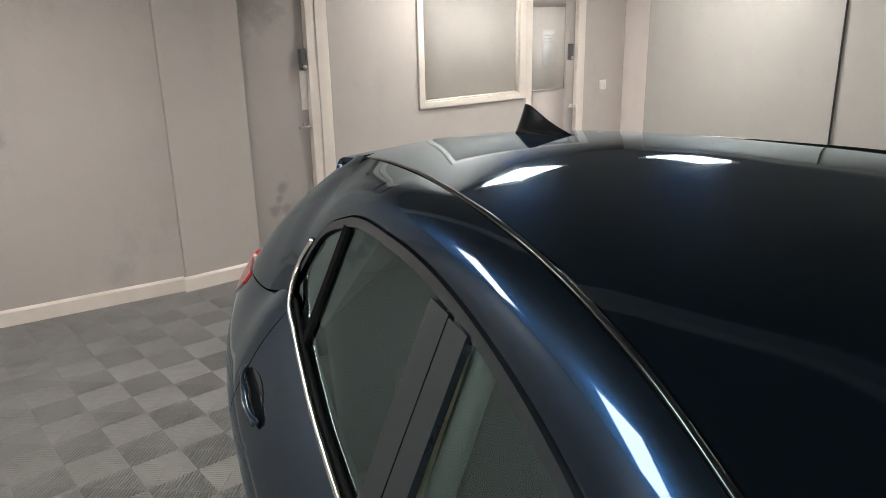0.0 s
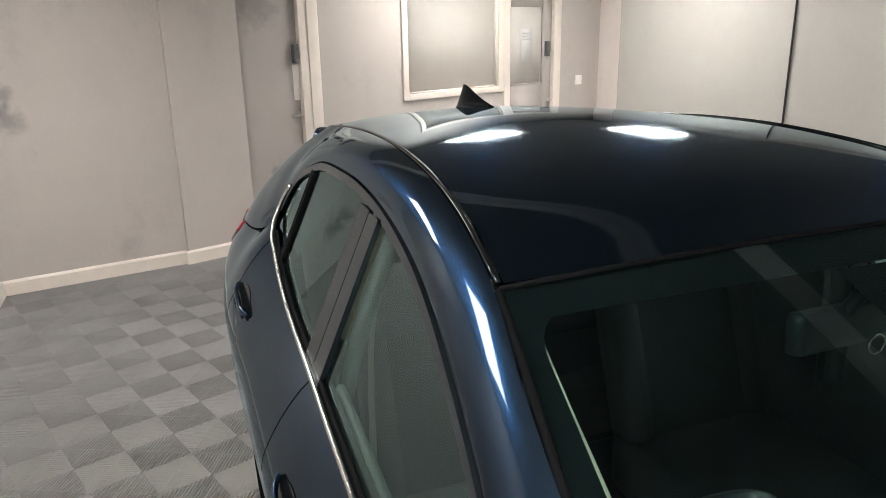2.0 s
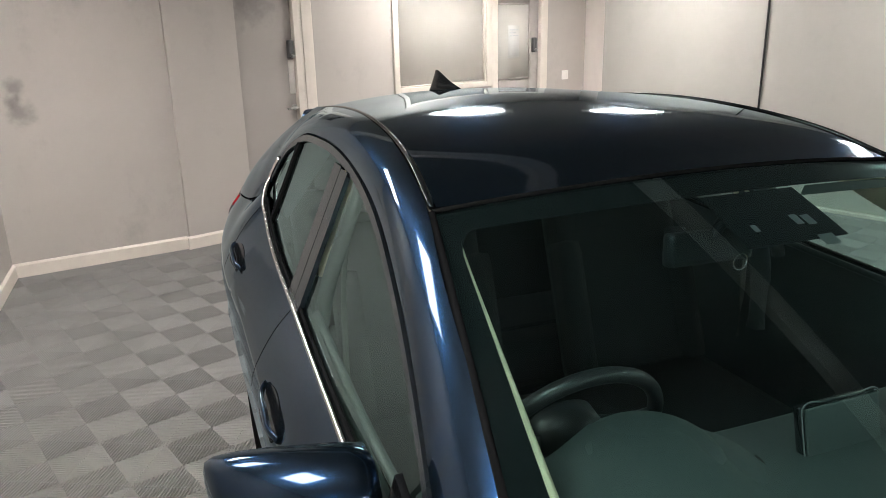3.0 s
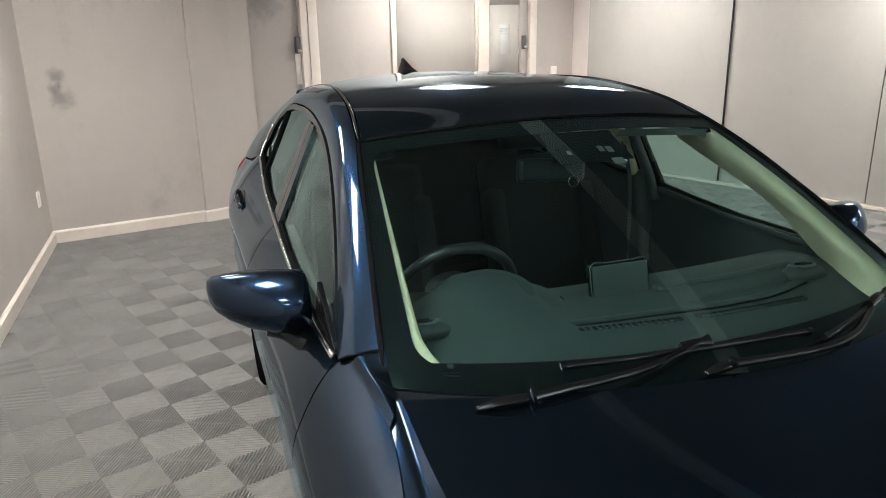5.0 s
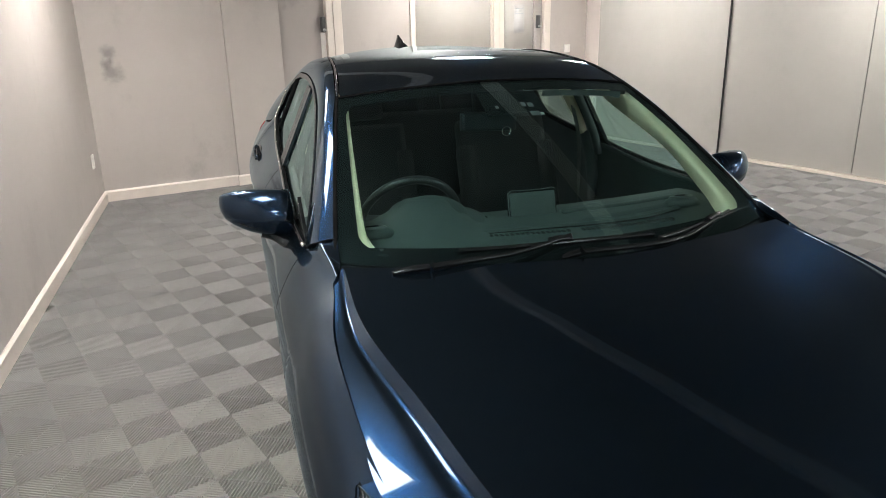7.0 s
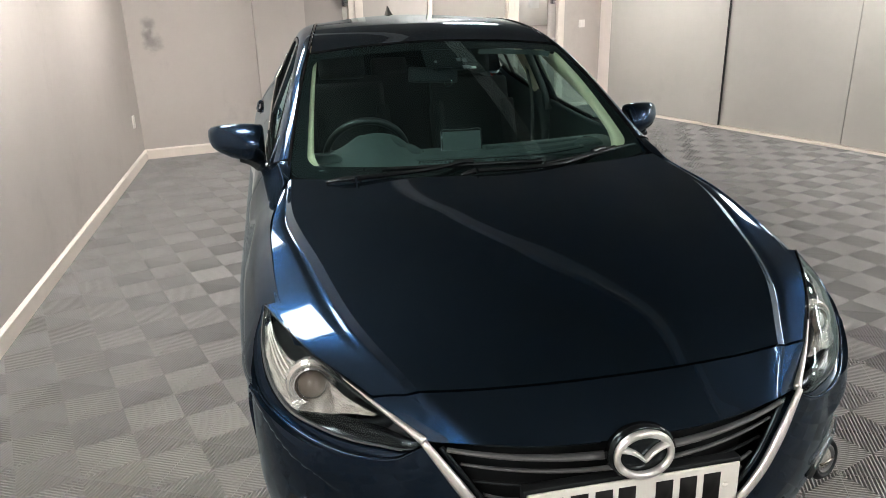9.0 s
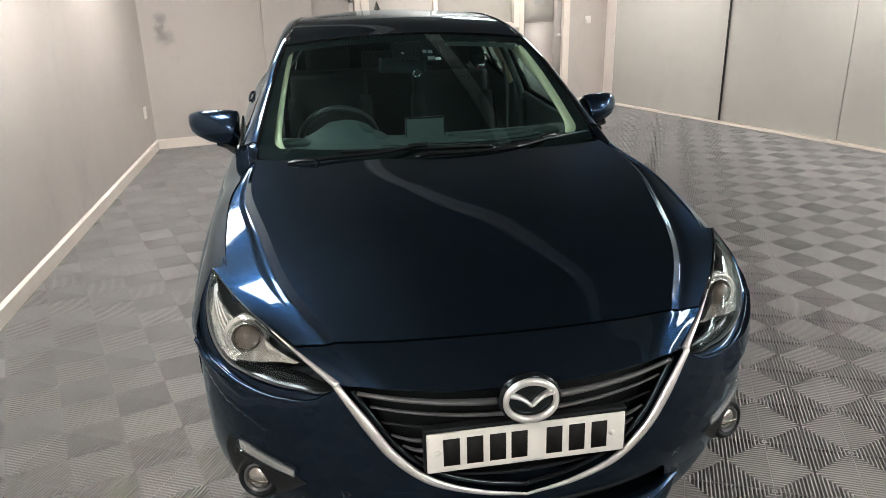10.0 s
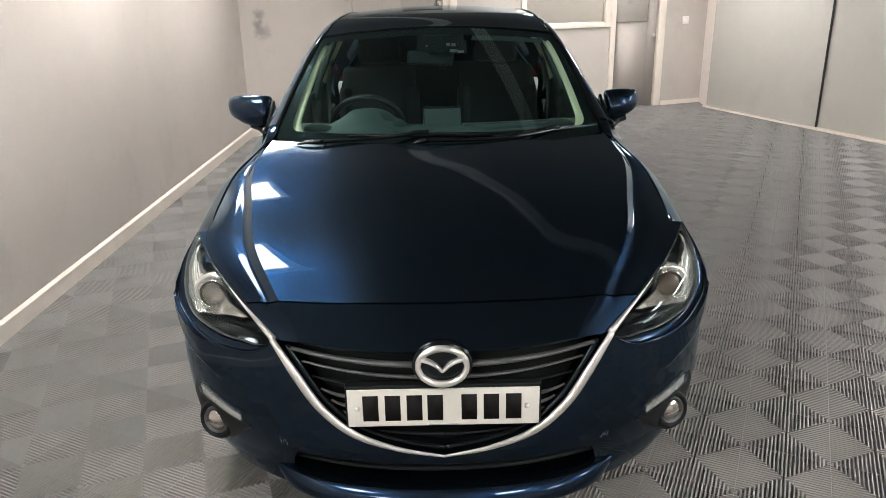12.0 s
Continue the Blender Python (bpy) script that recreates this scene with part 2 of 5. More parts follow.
M_LEATHER = material("black_leather", (0.014, 0.014, 0.015), 0.38, vary=0.1, scale=40, bump=0.2, bump_scale=250)
M_PLATE = material("white_plate", (0.80, 0.79, 0.74), 0.3, vary=0.02, scale=30, coat=0.4)
M_PLATEINK = material("black_plate_print", (0.01, 0.01, 0.01), 0.6, vary=0.05, scale=40, spec=0.15)
M_REFLECT = material("lamp_reflector", (0.88, 0.87, 0.83), 0.15, metal=0.78, vary=0.08, scale=50, bump=0.25, bump_scale=45)
M_LAMPGREY = material("lamp_bezel_grey", (0.78, 0.77, 0.73), 0.3, metal=0.25, vary=0.05, scale=50)
M_LAMPDARK = material("lamp_dark_bezel", (0.050, 0.056, 0.057), 0.35, vary=0.1, scale=50, spec=0.15)
M_FRAME = material("satin_black_frame", (0.009, 0.012, 0.015), 0.22, vary=0.1, scale=30, spec=0.45)
M_BELT = material("window_trim_chrome", (0.52, 0.50, 0.48), 0.20, metal=1.0, vary=0.05, scale=60)
# Grey of the belt webbing; on the headlining it replaces cream as shade.
M_DIM_GREY = material("dim_grey_cloth", (0.075, 0.08, 0.07), 0.85, vary=0.06, scale=20, bump=0.2, bump_scale=300)
M_STRIP = material("faceted_strip_reflector", (0.62, 0.60, 0.57), 0.2, metal=1.0, vary=0.08, scale=30, bump=0.25, bump_scale=120)
M_WIPER = material("black_wiper_paint", (0.005, 0.0055, 0.006), 0.24, vary=0.1, scale=40, spec=0.3)
M_BULB = material("projector_glass", (0.10, 0.082, 0.065), 0.04, vary=0.1, scale=20, coat=1.0)

for black in (M_WIPER, M_FRAME, M_BLACK, M_PLASTIC, M_RUBBER, M_LAMPDARK):      # neutral black plastics with a cool sheen
    black.node_tree.nodes["Principled BSDF"].inputs["Specular Tint"].default_value = (0.70, 0.90, 1.0, 1)


# ---- mesh helpers ----
def mesh_object(name, bm, mat, smooth=True):
    me = bpy.data.meshes.new(name)
    for f in bm.faces:
        f.smooth = smooth
    bm.to_mesh(me)
    bm.free()
    for m in (mat if isinstance(mat, (list, tuple)) else [mat]):
        me.materials.append(m)
    return new(name, me)


def part(name, bm, mat, parent, label="", smooth=True):
    ob = mesh_object(name, bm, mat, smooth)
    ob.parent = parent
    return tagged(ob, label)


def thing(name, label, category, m=None, group=""):
    e = new(name)
    e.empty_display_size = 0.1
    if m is not None:
        e.matrix_basis = m
    return tagged(e, label, category, group)


def box(bm, x0, x1, y0, y1, z0, z1, bevel=0.0, m=None):
    """A box, with its edges bevelled, into bm."""
    tmp = bmesh.new()
    bmesh.ops.create_cube(tmp, size=1)
    bmesh.ops.transform(tmp, matrix=pose((x0 + x1) / 2, (y0 + y1) / 2, (z0 + z1) / 2) @ Matrix.Diagonal((x1 - x0, y1 - y0, z1 - z0, 1)), verts=tmp.verts)
    if bevel:
        bmesh.ops.bevel(tmp, geom=tmp.edges[:], offset=bevel, segments=2, affect="EDGES", profile=0.7)
    return join(bm, tmp, m)


def join(bm, tmp, m=None):
    """Adds tmp to bm and frees it."""
    if m is not None:
        bmesh.ops.transform(tmp, matrix=m, verts=tmp.verts)
    made = {v: bm.verts.new(v.co) for v in tmp.verts}
    for f in tmp.faces:
        nf = bm.faces.new([made[v] for v in f.verts])
        nf.material_index = f.material_index
    for e in tmp.edges:
        if not e.smooth:
            got = bm.edges.get([made[v] for v in e.verts])
            if got:
                got.smooth = False
    tmp.free()
    return bm


def boxed(*args, **kw):
    return box(bmesh.new(), *args, **kw)


def lathe(profile, steps=32, m=None):
    """Turns (radius, height) pairs round z."""
    bm = bmesh.new()
    rings = [[bm.verts.new((r * math.cos(2 * math.pi * k / steps), r * math.sin(2 * math.pi * k / steps), h)) for k in range(steps)] for r, h in profile]
    for a, b in zip(rings, rings[1:]):
        for k in range(steps):
            bm.faces.new((a[k], a[(k + 1) % steps], b[(k + 1) % steps], b[k]))
    for ring in (rings[0], rings[-1]):
        if (ring[0].co.xy.length) > 1e-5:
            bm.faces.new(ring)
    bmesh.ops.remove_doubles(bm, verts=bm.verts[:], dist=1e-6)
    bmesh.ops.recalc_face_normals(bm, faces=bm.faces[:])
    if m is not None:
        bmesh.ops.transform(bm, matrix=m, verts=bm.verts)
    return bm


def spline(points):
    """A smooth curve through points; returns f(u), u from 0 to 1 by length."""
    pts = [Vector(p) for p in points]
    at = [0.0]
    for a, b in zip(pts, pts[1:]):
        at.append(at[-1] + max((b - a).length, 1e-6))
    at = [a / at[-1] for a in at]
    return keyed(at, pts)


def keyed(at, values):
    """A smooth curve through values at given parameters."""
    vals = [Vector(v) if hasattr(v, "__len__") else v for v in values]
    n = len(vals)
    slope = []
    for i in range(n):
        if n == 2:
            slope.append((vals[1] - vals[0]) / (at[1] - at[0]))
        elif i == 0:
            slope.append((vals[1] - vals[0]) / (at[1] - at[0]))
        elif i == n - 1:
            slope.append((vals[-1] - vals[-2]) / (at[-1] - at[-2]))
        else:
            h0, h1 = at[i] - at[i - 1], at[i + 1] - at[i]
            slope.append((h1 * (vals[i] - vals[i - 1]) / h0 + h0 * (vals[i + 1] - vals[i]) / h1) / (h0 + h1))

    def f(u):
        if u <= at[0]:
            return vals[0] + slope[0] * (u - at[0])
        if u >= at[-1]:
            return vals[-1] + slope[-1] * (u - at[-1])
        i = 0
        while u > at[i + 1]:
            i += 1
        h = at[i + 1] - at[i]
        s = (u - at[i]) / h
        return ((2 * s**3 - 3 * s**2 + 1) * vals[i] + (s**3 - 2 * s**2 + s) * h * slope[i]
                + (3 * s**2 - 2 * s**3) * vals[i + 1] + (s**3 - s**2) * h * slope[i + 1])
    return f


def lerp(a, b, u):
    return a + (b - a) * u


def sheet(P, nu, nv, side=1, depth=0.0, bm=None, us=None):
    """A grid over P(u, v), mirrored with side -1, its rim turned inwards by depth."""
    bm = bm or bmesh.new()
    us = us or [i / nu for i in range(nu + 1)]
    nu = len(us) - 1
    g = []
    for u in us:
        row = []
        for j in range(nv + 1):
            p = P(u, j / nv)
            row.append(Vector((p[0] * side, p[1], p[2])))
        g.append(row)
    vs = [[bm.verts.new(p) for p in row] for row in g]

    def normal(i, j):
        a, b = g[min(i + 1, nu)][j] - g[max(i - 1, 0)][j], g[i][min(j + 1, nv)] - g[i][max(j - 1, 0)]
        return a.cross(b)
    mid = g[nu // 2][nv // 2]
    heart = Vector((0, max(-1.7, min(1.6, mid.y)), 0.7))
    flip = normal(nu // 2, nv // 2).dot(mid - heart) < 0
    for i in range(nu):
        for j in range(nv):
            q = (vs[i][j], vs[i + 1][j], vs[i + 1][j + 1], vs[i][j + 1])
            try:
                bm.faces.new(q[::-1] if flip else q)
            except ValueError:
                pass
    if depth:
        rim = [(i, 0) for i in range(nu)] + [(nu, j) for j in range(nv)] + [(i, nv) for i in range(nu, 0, -1)] + [(0, j) for j in range(nv, 0, -1)]
        low = []
        for i, j in rim:
            n = normal(i, j)
            n = n.normalized() if n.length > 1e-12 else Vector((0, 0, 1))
            low.append(bm.verts.new(g[i][j] + n * (depth if flip else -depth)))
        k = len(rim)
        for n in range(k):
            a, b = vs[rim[n][0]][rim[n][1]], vs[rim[(n + 1) % k][0]][rim[(n + 1) % k][1]]
            q = (a, b, low[(n + 1) % k], low[n])
            try:
                bm.faces.new(q if flip else q[::-1])
            except ValueError:
                continue
            e = bm.edges.get((a, b))
            if e:
                e.smooth = False
    return bm


def tube(points, radius, steps=10, n=24, flat=1.0, up=(0, 0, 1), bm=None, closed=False, ends=True, smooth=True):
    """A bar along a smooth curve; radius a number or f(u); flat: how thick it is across `up` against along it."""
    bm = bm or bmesh.new()
    f = points if callable(points) else spline(points)
    rings = []
    for i in range(n + (0 if closed else 1)):
        u = i / n
        p, d = f(u), (f(min(u + 0.005, 1)) - f(max(u - 0.005, 0))).normalized()
        side = d.cross(Vector(up)).normalized()
        top = side.cross(d).normalized()
        r = radius(u) if callable(radius) else radius
        rings.append([bm.verts.new(p + side * (r * flat * math.cos(2 * math.pi * k / steps)) + top * (r * math.sin(2 * math.pi * k / steps))) for k in range(steps)])
    pairs = list(zip(rings, rings[1:])) + ([(rings[-1], rings[0])] if closed else [])
    for a, b in pairs:
        for k in range(steps):
            bm.faces.new((a[k], b[k], b[(k + 1) % steps], a[(k + 1) % steps]))
    if ends and not closed:
        bm.faces.new(rings[0][::-1])
        bm.faces.new(rings[-1])
    bmesh.ops.recalc_face_normals(bm, faces=bm.faces[:])
    return bm


def ring_loft(sections, cap=True, bm=None):
    """Skins closed rings of equal length."""
    bm = bm or bmesh.new()
    rs = [[bm.verts.new(p) for p in s] for s in sections]
    k = len(rs[0])
    for a, b in zip(rs, rs[1:]):
        for i in range(k):
            bm.faces.new((a[i], a[(i + 1) % k], b[(i + 1) % k], b[i]))
    if cap:
        bm.faces.new(rs[0])
        bm.faces.new(rs[-1])
    bmesh.ops.recalc_face_normals(bm, faces=bm.faces[:])
    return bm


def extruded(polygon, depth, bevel=0.0, m=None):
    """A flat outline in x and z, given depth along y."""
    bm = bmesh.new()
    f = bm.faces.new([bm.verts.new((x, 0, z)) for x, z in polygon])
    r = bmesh.ops.extrude_face_region(bm, geom=[f])
    bmesh.ops.translate(bm, verts=[v for v in r["geom"] if isinstance(v, bmesh.types.BMVert)], vec=(0, depth, 0))
    bmesh.ops.recalc_face_normals(bm, faces=bm.faces[:])
    if bevel:
        bmesh.ops.bevel(bm, geom=bm.edges[:], offset=bevel, segments=2, affect="EDGES", profile=0.7)
    if m is not None:
        bmesh.ops.transform(bm, matrix=m, verts=bm.verts)
    return bm


# ---- the room ----
def structure(name, bm, mat, m=None, label=""):
    ob = mesh_object(name, bm, mat, smooth=False)
    if m is not None:
        ob.matrix_basis = m
    return tagged(ob, label, kind="structure")


# Base below the tiles, kept near-black so the rib gaps read as shaded.
structure("dark_base", boxed(-2.6, 9.5, -7.6, 7.4, -0.2, -0.0555), M_DARK_BASE, label="near-black base deepening the shade between the floor ribs")
structure("wall_left", boxed(-2.36, -2.176, -7.2, 4.70, 0, CEILING), M_WALL, label="warm grey painted plaster wall")
bm = boxed(-0.12, 1.247, 0.0, 0.2, 0, CEILING)
structure("wall_stub", bm, M_STUB, STUB, "warm grey painted corner wall with a scuff")
structure("wall_front", boxed(-2.6, 9.5, -7.4, -7.2, 0, CEILING), M_WALL, label="plain grey wall")
structure("wall_right_far", boxed(0.0, 16.0, 0.12, 0.3, 0, CEILING), M_WALL, RIGHT, "plain wall behind the sliding panels")
structure("ceiling", boxed(-2.6, 9.5, -7.6, 7.4, CEILING, CEILING + 0.15), M_CEIL, label="dull grey ceiling")

# wall with the doors, built round its openings
bm = bmesh.new()
box(bm, 0.0, 0.565, -0.03, 0.3, 0, CEILING)          # pier
box(bm, 0.565, 1.27, 0.0, 0.3, 2.02, CEILING)        # over the first door
box(bm, 1.27, 2.11, 0.0, 0.3, 0, CEILING)
box(bm, 2.11, 3.37, 0.0, 0.3, 0, 1.06)
box(bm, 2.11, 3.37, 0.0, 0.3, 2.10, CEILING)
box(bm, 3.37, 4.21, 0.0, 0.3, 2.10, CEILING)
box(bm, 4.21, 5.6, 0.0, 0.3, 0, CEILING)
structure("wall_back", bm, M_WALL, BACK, "warm grey painted wall with two doors and a window")
structure("column", boxed(0.0, 0.52, -0.3, 0.0, 0, CEILING, bevel=0.004), M_RETURN, pose(3.575, 5.919, 0, 0, 0, 83.6), "white painted corner return")
# Unseen room, added to hold the lamps that light the frosted panes.
bm = boxed(0.3, 4.7, 1.9, 2.0, 0, CEILING)
box(bm, 0.2, 0.3, 0.3, 2.0, 0, CEILING)
box(bm, 4.7, 4.8, 0.3, 2.0, 0, CEILING)
box(bm, 0.3, 4.7, 0.3, 1.9, CEILING - 0.002, CEILING + 0.1)
structure("wall_backlight", bm, M_WALL, BACK, "unseen plain walls added behind the frosted window")
structure("floor_backlight", boxed(0.3, 4.7, 0.3, 1.9, -0.1, -0.002), M_DARK_BASE, BACK, "unseen dark floor added behind the frosted window")

# skirting
def skirting(length, way=1, height=0.103, thick=0.02):
    """A board along x with a splayed top."""
    prof = [(0, 0), (way * thick, 0), (way * thick, height - 0.014), (way * 0.006, height), (0, height)]
    return ring_loft([[(x, y, z) for y, z in prof] for x in (0, length)])


structure("baseboard_left", skirting(11.7), M_TRIM, pose(-2.176, 4.545, 0, 0, 0, -90) @ pose(0, 0, 0), label="white painted skirting board")
structure("baseboard_stub", skirting(1.235, -1), M_TRIM, STUB, "white painted skirting board")
structure("baseboard_pier", skirting(0.59, -1), M_TRIM, BACK @ pose(-0.02, -0.03, 0), "white painted skirting board")
structure("baseboard_back", skirting(2.05, -1), M_TRIM, BACK @ pose(1.28, 0, 0), "white painted skirting board")
structure("baseboard_switch", boxed(4.22, 4.87, -0.022, 0.0, 0, 0.06, bevel=0.006), M_TRIM, BACK, "white painted skirting board")

# door with a keypad lock
door = tagged(thing("door_1", "closed scuffed grey door with a keypad lock", "door", BACK), kind="structure")
part("door_leaf", boxed(0.56, 1.085, 0.03, 0.075, 0.012, 1.99, bevel=0.003), M_DOOR, door)
bm = bmesh.new()
box(bm, 1.09, 1.165, -0.012, 0.05, 0, 2.06, bevel=0.004)
box(bm, 1.165, 1.265, -0.02, 0.02, 0, 2.08, bevel=0.006)
part("door_frame", bm, M_TRIM, door, "white painted frame and architrave")
# Near-black fill stands in for the shaded recess above the door leaf.
part("door_head_gap", boxed(0.56, 1.09, -0.005, 0.1, 1.99, 2.04, bevel=0.003), M_SHADOWGAP, door)
lock = part("keypad_lock", boxed(1.03, 1.078, -0.012, 0.035, 1.44, 1.59, bevel=0.012), M_SATIN, door, "dark keypad lock")
part("turn_knob", lathe([(0, 0.03), (0.012, 0.028), (0.015, 0.0)], 16, pose(1.055, -0.012, 1.46, 90)), M_STEEL, lock)
part("push_plate", boxed(1.03, 1.085, 0.024, 0.03, 1.15, 1.43, bevel=0.002), M_WHITE, door, "pale push plate")


def lever(parent, x, z, way):
    h = part("door_handle", lathe([(0, 0.012), (0.024, 0.012), (0.026, 0.0)], 20, pose(x, 0.03, z, 90)), M_STEEL, parent, "satin steel lever handle")
    part("lever", tube([(x, 0.02, z), (x, -0.03, z), (x + 0.012 * way, -0.04, z), (x + 0.10 * way, -0.04, z - 0.002)], 0.008, n=16), M_STEEL, h)


lever(door, 1.06, 1.035, -1)

# internal window with frosted film
window = tagged(thing("window_1", "internal window with frosted film in a white frame", "window", BACK), kind="structure")
bm = bmesh.new()
box(bm, 2.11, 2.17, -0.02, 0.08, 1.06, 2.12, bevel=0.006)
box(bm, 3.29, 3.37, -0.02, 0.08, 1.06, 2.12, bevel=0.006)
box(bm, 2.17, 3.29, -0.02, 0.08, 1.06, 1.115, bevel=0.006)
box(bm, 2.17, 3.29, -0.02, 0.08, 2.06, 2.12, bevel=0.006)
part("window_frame", bm, M_TRIM, window)
bm = bmesh.new()
box(bm, 2.17, 2.185, 0.0, 0.05, 1.115, 2.06)
box(bm, 3.275, 3.29, 0.0, 0.05, 1.115, 2.06)
box(bm, 2.185, 3.275, 0.0, 0.05, 1.115, 1.13)
part("glazing_bead", bm, M_TRIM, window)
part("pane", boxed(2.185, 3.275, 0.03, 0.036, 1.13, 2.06), M_FROST, window, "frosted pane")

# second door, half glazed
door2 = tagged(thing("door_2", "closed grey half-glazed door with a notice", "door", BACK), kind="structure")
bm = bmesh.new()
box(bm, 3.45, 3.47, 0.02, 0.06, 0.012, 2.0)
box(bm, 3.955, 4.095, 0.02, 0.06, 0.012, 2.0)
box(bm, 3.47, 3.955, 0.02, 0.06, 0.012, 1.105)
box(bm, 3.47, 3.955, 0.02, 0.06, 1.88, 2.0)
part("door_leaf", bm, M_DOOR, door2)
part("pane", boxed(3.47, 3.955, 0.035, 0.041, 1.105, 1.88), M_FROST, door2, "frosted pane")
bm = bmesh.new()
box(bm, 3.37, 3.45, -0.02, 0.07, 0, 2.10, bevel=0.005)
box(bm, 4.10, 4.205, -0.02, 0.07, 0, 2.10, bevel=0.005)
box(bm, 3.45, 4.10, -0.02, 0.07, 2.01, 2.10, bevel=0.005)
part("door_frame", bm, M_TRIM, door2, "white painted frame")
bm = bmesh.new()
box(bm, 3.47, 3.48, 0.01, 0.02, 1.105, 1.88)
box(bm, 3.945, 3.955, 0.01, 0.02, 1.105, 1.88)
box(bm, 3.48, 3.945, 0.01, 0.02, 1.105, 1.117)
box(bm, 3.48, 3.945, 0.01, 0.02, 1.868, 1.88)
part("glazing_bead", bm, M_DOOR, door2, "grey glazing bead")
lock = part("keypad_lock", boxed(3.99, 4.04, -0.02, 0.025, 1.375, 1.53, bevel=0.012), M_SATIN, door2, "dark keypad lock")
part("turn_knob", lathe([(0, 0.03), (0.012, 0.028), (0.015, 0.0)], 16, pose(4.015, -0.02, 1.40, 90)), M_STEEL, lock)
lever(door2, 4.06, 0.925, -1)
notice = tagged(part("notice", boxed(3.64, 3.81, 0.026, 0.029, 1.33, 1.66), M_PAPER, None), "faded paper notice taped to the door glass", "notice")
notice.matrix_basis = BACK
bm = bmesh.new()
for k in range(3):
    box(bm, 3.66, 3.79 - 0.03 * (k % 2), 0.0225, 0.0255, 1.61 - 0.03 * k, 1.62 - 0.03 * k)
part("print_line", bm, M_INK, notice)

switch = thing("light_switch", "white double light switch on the wall", "switch", BACK)
part("plate", boxed(4.475, 4.575, -0.012, 0.0, 1.055, 1.155, bevel=0.004), M_WHITE, switch)
for k in (0, 1):
    part("rocker", boxed(4.492 + 0.036 * k, 4.522 + 0.036 * k, -0.018, -0.012, 1.075, 1.135, bevel=0.003), M_WHITE, switch)

socket = thing("wall_socket", "white double socket low on the grey wall", "socket", pose(-2.176, 4.17, 0.45, 0, 0, 90))
part("plate", boxed(-0.045, 0.045, -0.012, 0.0, -0.06, 0.06, bevel=0.004), M_WHITE, socket)
for k in (-1, 1):
    part("rocker", boxed(-0.012, 0.012, -0.017, -0.012, k * 0.03 - 0.012, k * 0.03 + 0.012, bevel=0.002), M_WHITE, socket)

# sliding panels on the long wall
for k, (a, b) in enumerate([(0.0, 1.80), (1.80, 3.265), (3.265, 4.73), (4.73, 6.2), (6.2, 7.66), (7.66, 9.13), (9.13, 10.6), (10.6, 12.06), (12.06, 13.5)]):
    off = (-0.014, 0.012)[k] if k < 2 else 0.0 + 0.012 * (k % 2)
    p = thing("sliding_panel", "tall flat grey sliding wall panel", "panel", RIGHT, "sliding panels")
    part("leaf", boxed(a + 0.006, b - (0.0 if k == 0 else 0.006), off, off + 0.024, 0.032, CEILING - 0.11, bevel=0.003), M_PANEL, p)
    # Dark strip at the joint; the first stands in for a shaded panel end.
    part("edge_strip", boxed(b + 0.0005, b + (0.007 if k == 0 else 0.005), off - 0.002, 0.03, 0.032, CEILING - 0.11), M_SHADOWGAP, p, "dark strip for the shaded panel joint")
structure("bottom_track", boxed(-0.05, 14.0, -0.030, 0.10, 0, 0.026, bevel=0.004), M_TRIM, RIGHT, "pale bottom track of the sliding panels")
structure("top_track", boxed(-0.05, 14.0, -0.02, 0.12, CEILING - 0.105, CEILING - 0.002, bevel=0.004), M_TRIM, RIGHT, "pale top track")


# ---- ceiling lights and trunking ----
def ceiling_light(x, y, turn, first=None, w=0.6, d=0.6):
    if first:
        return copy_thing(first, pose(x, y, CEILING, 0, 0, turn))
    e = thing("ceiling_light", "bright square panel light on the ceiling, out of view", "ceiling light", pose(x, y, CEILING, 0, 0, turn), "ceiling lights")
    bm = bmesh.new()
    for s in (-1, 1):
        box(bm, -w / 2 - 0.02, w / 2 + 0.02, s * d / 2 - 0.02, s * d / 2 + 0.02, -0.03, 0, bevel=0.003)
        box(bm, s * w / 2 - 0.02, s * w / 2 + 0.02, -d / 2 + 0.02, d / 2 - 0.02, -0.03, 0, bevel=0.003)
    part("frame", bm, M_WHITE, e)
    part("diffuser", boxed(-w / 2 + 0.02, w / 2 - 0.02, -d / 2 + 0.02, d / 2 - 0.02, -0.022, -0.012), M_LAMP, e)
    return e


# Left row and back pair mirror in the paint; several others are added fill.
LIGHTS = [(-1.6, 2.9), (1.50, 4.95), (3.08, 4.58), (-1.6, 1.0), (4.3, 2.3), (-1.35, -0.8), (4.75, 0.1), (-1.45, -3.6), (3.5, -1.8), (1.2, -4.4), (-1.5, -5.6), (3.8, -4.0), (6.0, -3.3), (5.7, -0.4), (3.3, -5.6), (5.0, -2.3)]
first = None
for x, y in LIGHTS:
    ob = ceiling_light(x, y, BACK_ANGLE, first)
    first = first or ob
# Unseen lamps added behind the window so its pane looks evenly bright.
for along in (1.5, 2.7, 3.9):
    backlight = BACK @ Vector((along, 1.35, 0))
    ceiling_light(backlight.x, backlight.y, BACK_ANGLE, first)


structure("ceiling_trunking", boxed(-5.2, 6.5, -0.055, 0.055, CEILING - 0.07, CEILING - 0.002, bevel=0.004), M_WHITE, pose(0.72, 0.0, 0, 0, 0, -69.2), "white cable trunking along the ceiling")


# ---- the car: x to its left-hand side, y to the rear, z up ----
car = thing("car", "glossy dark blue mica five-door hatchback car, parked", "car")

